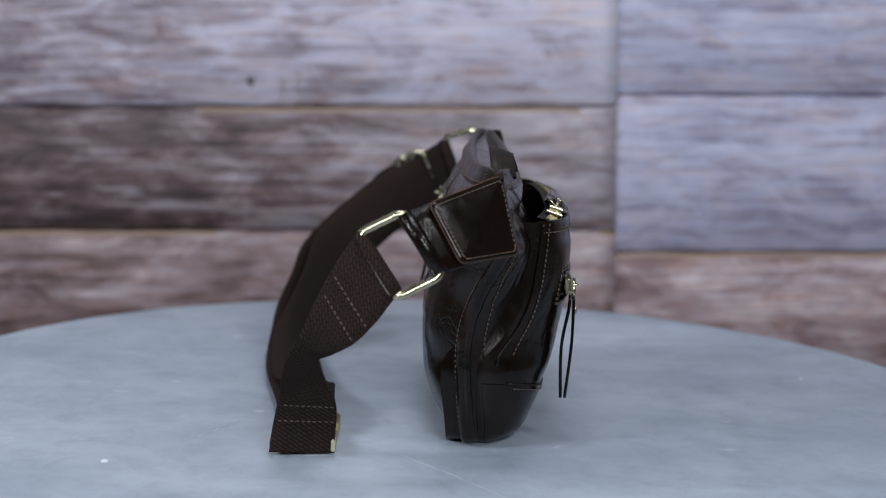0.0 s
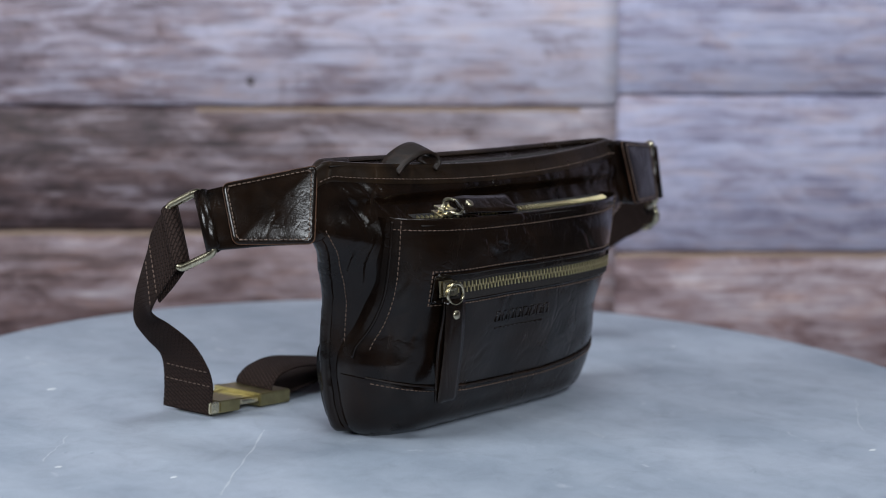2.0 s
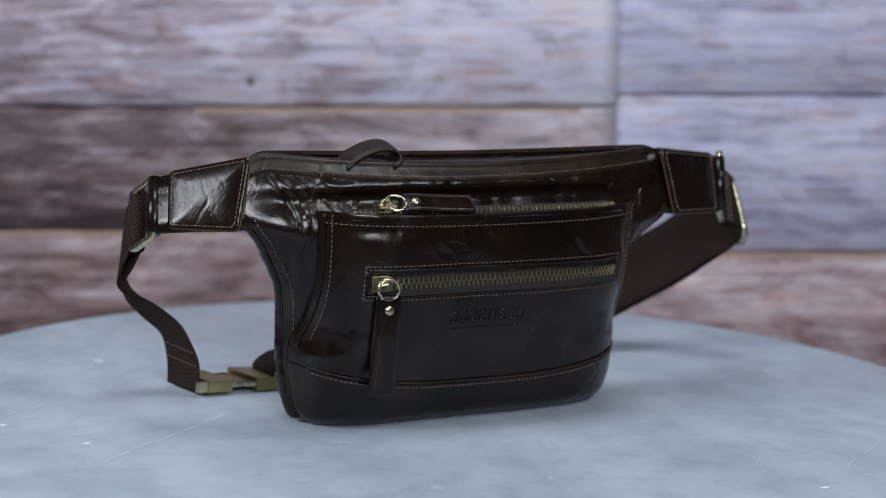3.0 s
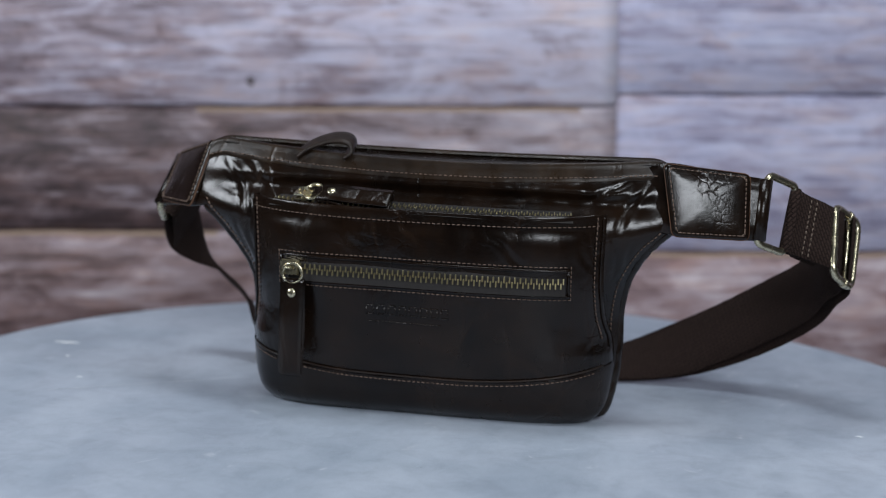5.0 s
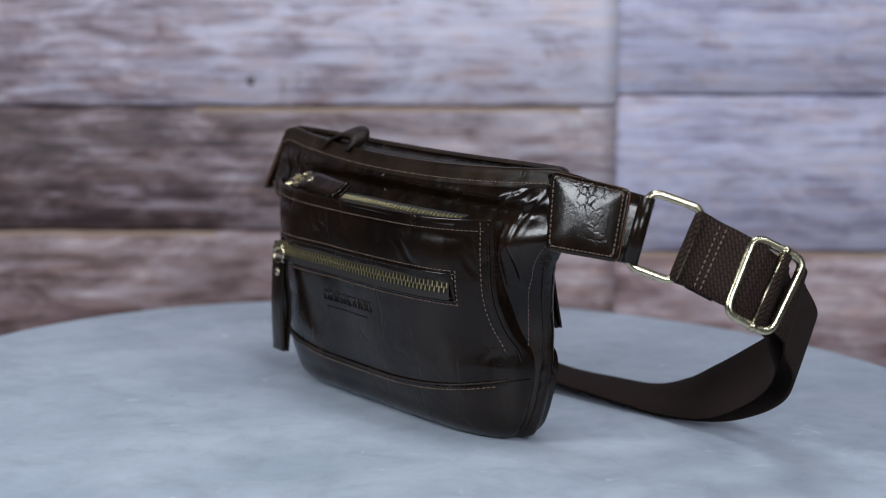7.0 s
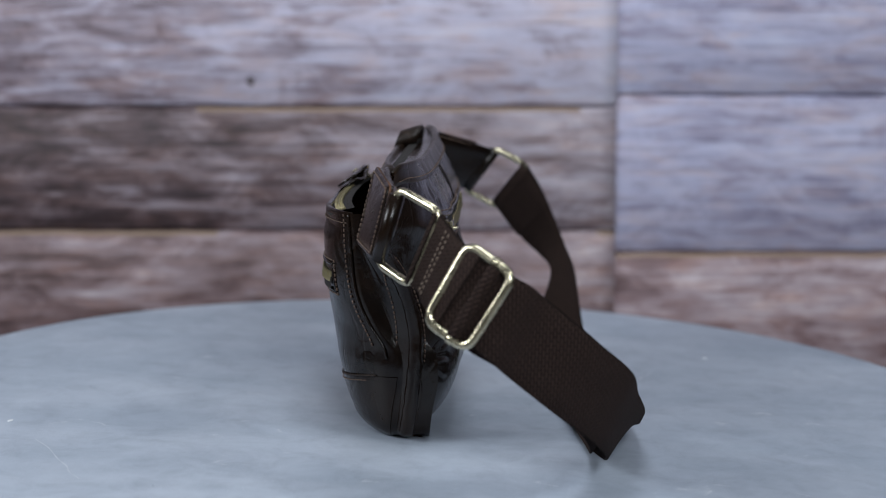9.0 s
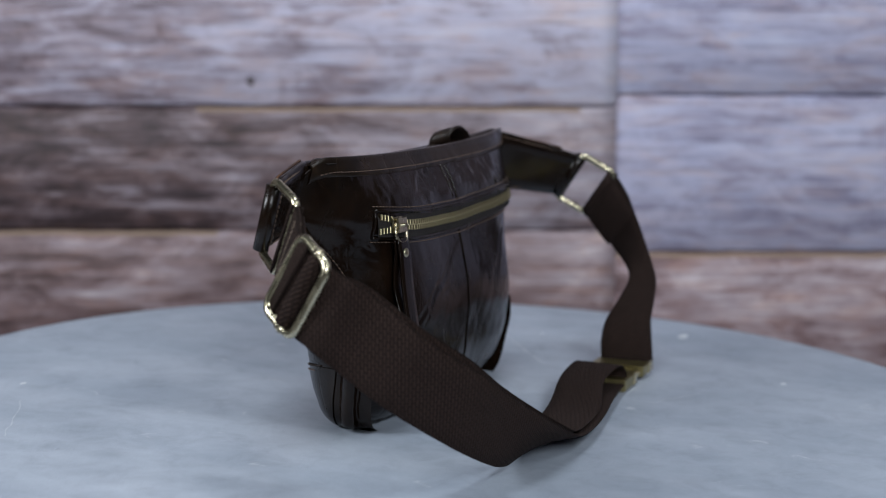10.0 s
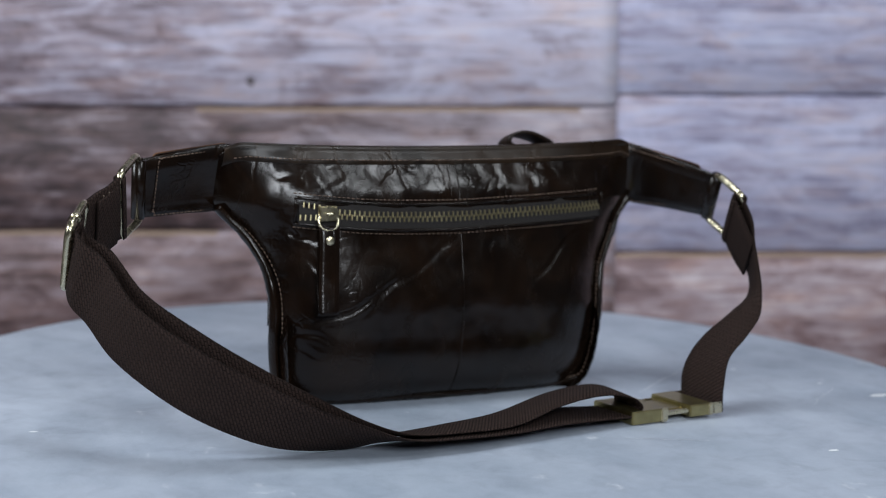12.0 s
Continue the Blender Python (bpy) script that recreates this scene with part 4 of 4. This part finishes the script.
def straps():
    # short doubled piece from the ring to the slider
    lows = [(229, -2, 121), (238, 4, 118), (248, 7, 114.5), (258, 11, 111), (264, 17, 106)]
    ups = [(234, 14, 163), (242, 20, 158), (251, 25, 154), (260, 32, 149), (265, 40, 146)]
    part("webbing_end", ribbon(lows, ups, 3.4, 60), WEBBING, BAG, "doubled webbing sewn round the ring")
    part("webbing_loop", bar_wrap((229, -2, 121.5), (234, 14, 162.5), (9, 6, -4), 3.3), WEBBING, BAG)
    part("webbing_loop", bar_wrap((268.4, 25.5, 101.5), (268.9, 47.5, 141), (-14, -24, 13), 4.0), WEBBING, BAG, "webbing turned round the adjuster's bar")
    low_under = [(233, 3, 118.5), (240, 7.5, 115), (248, 10.5, 112)]
    up_under = [(236, 19, 157.5), (243, 24, 153), (251, 28.5, 149)]
    part("webbing_flap", ribbon(low_under, up_under, 2.4, 20), WEBBING, BAG)
    for i in (17, 23):
        part("stitching", cross_stitches(lows, ups, 60, i, 1.75), THREAD_PALE, BAG)
        part("stitching", cross_stitches(lows, ups, 60, i, -1.75), THREAD_PALE, BAG)
    # the long doubled run down to the table and along it to the buckle
    lows = [(272, 36, 97), (272, 48, 88), (264, 58, 78), (252, 80, 59), (225, 102, 37), (194, 112, 20), (158, 113, 7), (116, 105, 1.6), (84, 98, 3.0), (45, 92, 5.0), (3, 84, 7.0), (-38, 75, 9.0), (-92, 65, 5)]
    ups = [(271, 58, 136), (268, 68, 130), (258, 77, 121), (245, 105, 97), (215, 125, 75), (182, 130, 56), (144, 136, 37), (111, 136, 23), (80, 135, 12), (40, 130, 9), (0, 122, 7.5), (-40, 113, 8), (-94, 102, 6)]
    part("webbing_strap", ribbon(lows, ups, 1.7, 260), WEBBING, BAG, "long brown webbing strap")
    lows2 = [(262, 14, 106), (267, 35, 93), (257, 51, 82), (245, 71, 64), (218, 92, 43), (187, 102, 24), (153, 104, 9), (113, 101, 3.5), (84, 95, 5), (45, 89, 7), (0, 81, 10), (-40, 72, 18), (-70, 69, 22), (-90, 67, 20), (-100, 66, 13), (-100, 66, 7)]
    ups2 = [(262, 34, 147), (264, 55, 134), (252, 70, 125), (238, 96, 103), (208, 114, 81), (176, 119, 61), (140, 126, 41), (109, 133, 25), (79, 131, 14.5), (40, 126, 11.8), (0, 118, 11.5), (-40, 105, 19), (-70, 103, 23), (-92, 101, 20), (-103, 100, 13), (-102, 100, 7)]
    part("webbing_strap_inner", ribbon(lows2, ups2, 1.7, 260), WEBBING, BAG, "upper layer of the doubled strap")
    # the short piece from the other ring, with its turn, to the buckle
    lows_short = [(-219, 22, 112), (-222, 32, 98), (-221, 44, 85), (-210, 58, 75), (-190, 68, 67), (-171, 66, 52), (-164, 60, 38), (-159, 59, 25), (-158, 60, 12), (-158, 60, 2.5)]
    ups_short = [(-210, 46, 146), (-212, 56, 131), (-209.5, 63.5, 117), (-209, 71, 101), (-208, 78.5, 84), (-203, 86, 68), (-190, 90, 54), (-175, 93, 40), (-169, 97, 20), (-168, 99, 4)]
    part("webbing_short", ribbon(lows_short, ups_short, 1.9, 120), WEBBING, BAG, "short twisted webbing between ring and buckle")
    part("webbing_loop", bar_wrap((-216, 22, 112), (-207, 46, 145), (-3, 11, -14), 5.2), WEBBING, BAG)
    lows = [(-212.5, 22, 111), (-215, 32, 98), (-218.5, 40, 88)]
    ups = [(-203.5, 46, 144), (-206, 57, 128), (-208.5, 64, 116)]
    part("webbing_flap", ribbon(lows, ups, 2.2, 24), WEBBING, BAG)
    for i in (18, 27):
        part("stitching", cross_stitches(lows_short, ups_short, 120, i, 1.0), THREAD, BAG)
    for i in (96, 104):
        part("stitching", cross_stitches(lows_short, ups_short, 120, i, 1.0), THREAD, BAG)


def buckle():
    """The flat side-release metal buckle lying on the board."""
    c = Vector((-126, 81, 6.3))
    ax, ay = Vector((-1, -0.05, 0.035)).normalized(), Vector((-0.21, 0.98, 0.0)).normalized()
    az = ax.cross(ay).normalized() * -1

    def plate(x0, x1, y0, y1, z0, z1):
        bm = bmesh.new()
        m = c + ax * (x0 + x1) / 2 + ay * (y0 + y1) / 2 + az * (z0 + z1) / 2
        box_into(bm, m, ax * (x1 - x0) / 2, ay * (y1 - y0) / 2, az * (z1 - z0) / 2)
        bmesh.ops.bevel(bm, geom=bm.edges[:], offset=0.0007, segments=2, affect="EDGES")
        bmesh.ops.recalc_face_normals(bm, faces=bm.faces)
        return bm
    if az.z < 0:
        az.negate()
    b = part("buckle", plate(-36, -7, -20, 20, -4.6, 4.4), BRASS_DARK, BAG, "flat tarnished brass buckle", False)
    part("insert", plate(-7.5, 11.5, -13, 13, -2.0, 1.4), BRASS_DARK, b, "", False)
    part("spring_arm", plate(-7.5, 11.5, 15.5, 18.5, -1.5, 1.5), BRASS, b, "", False)
    part("spring_arm", plate(-7.5, 11.5, -18.5, -15.5, -1.5, 1.5), BRASS, b, "", False)
    part("end_plate", plate(11, 30, -20, 20, -4.4, 3.8), BRASS_DARK, b, "hinged half of the buckle", False)
    part("edge_clip", plate(-13, -7.5, 19, 20.8, -4.8, 4.7), BRASS, b, "", False)
    part("arm", plate(30, 38, 17.5, 20, -4.2, 3.6), BRASS, b, "", False)
    part("arm", plate(30, 38, -20, -17.5, -4.2, 3.6), BRASS, b, "", False)
    part("edge_clip", plate(26, 30, 19, 20.8, -4.6, 4.1), BRASS, b, "", False)


def embossing():
    """Pressed marks on the pocket, as plain bars."""
    x = -38.0
    for k, w in enumerate((5.2, 5.6, 5.4, 5.0, 5.6, 5.2, 5.0, 5.0)):
        bm = bmesh.new()
        ax, az = TWIST @ Vector((w / 2, 0, 0)), Vector((0, 0, 0.55))
        for z in (79, 73):
            p = on_pocket(x + w / 2, z, 0.04)
            box_into(bm, p, ax, TWIST @ Vector((0, 0.35, 0)), az)
        for dx in (0.4, w - 0.4):
            p = on_pocket(x + dx, 76, 0.04)
            box_into(bm, p, TWIST @ Vector((0.5, 0, 0)), TWIST @ Vector((0, 0.35, 0)), Vector((0, 0, 3.2)))
        part("embossed_mark", bm, LEATHER, BAG)
        x += w + 1.9
    bm = bmesh.new()
    for k in range(11):
        p = on_pocket(-35 + 4.6 * k, 68, 0.1)
        box_into(bm, p, TWIST @ Vector((1.7, 0, 0)), TWIST @ Vector((0, 0.3, 0)), Vector((0, 0, 0.5)))
    part("embossed_line", bm, LEATHER, BAG)


body()
POCKET = front_pocket()
base_band(POCKET)
pocket_details()
piping()
top_edge()
wings_and_rings()
slider_buckle()
straps()
buckle()
rear_seams()
embossing()
front_zip()
upper_zip()
rear_zip()


# ---------------------------------------------------------------- what moves
def motions():
    """The board and the bag on it turn together at an even pace, clockwise from above."""
    rows = [(k / 10, pose(0, 0, 0, 0, 0, 88.2 - 20.303 * k / 10)) for k in range(121)]
    walk(TURNTABLE, rows)
    walk(BAG, rows)


motions()
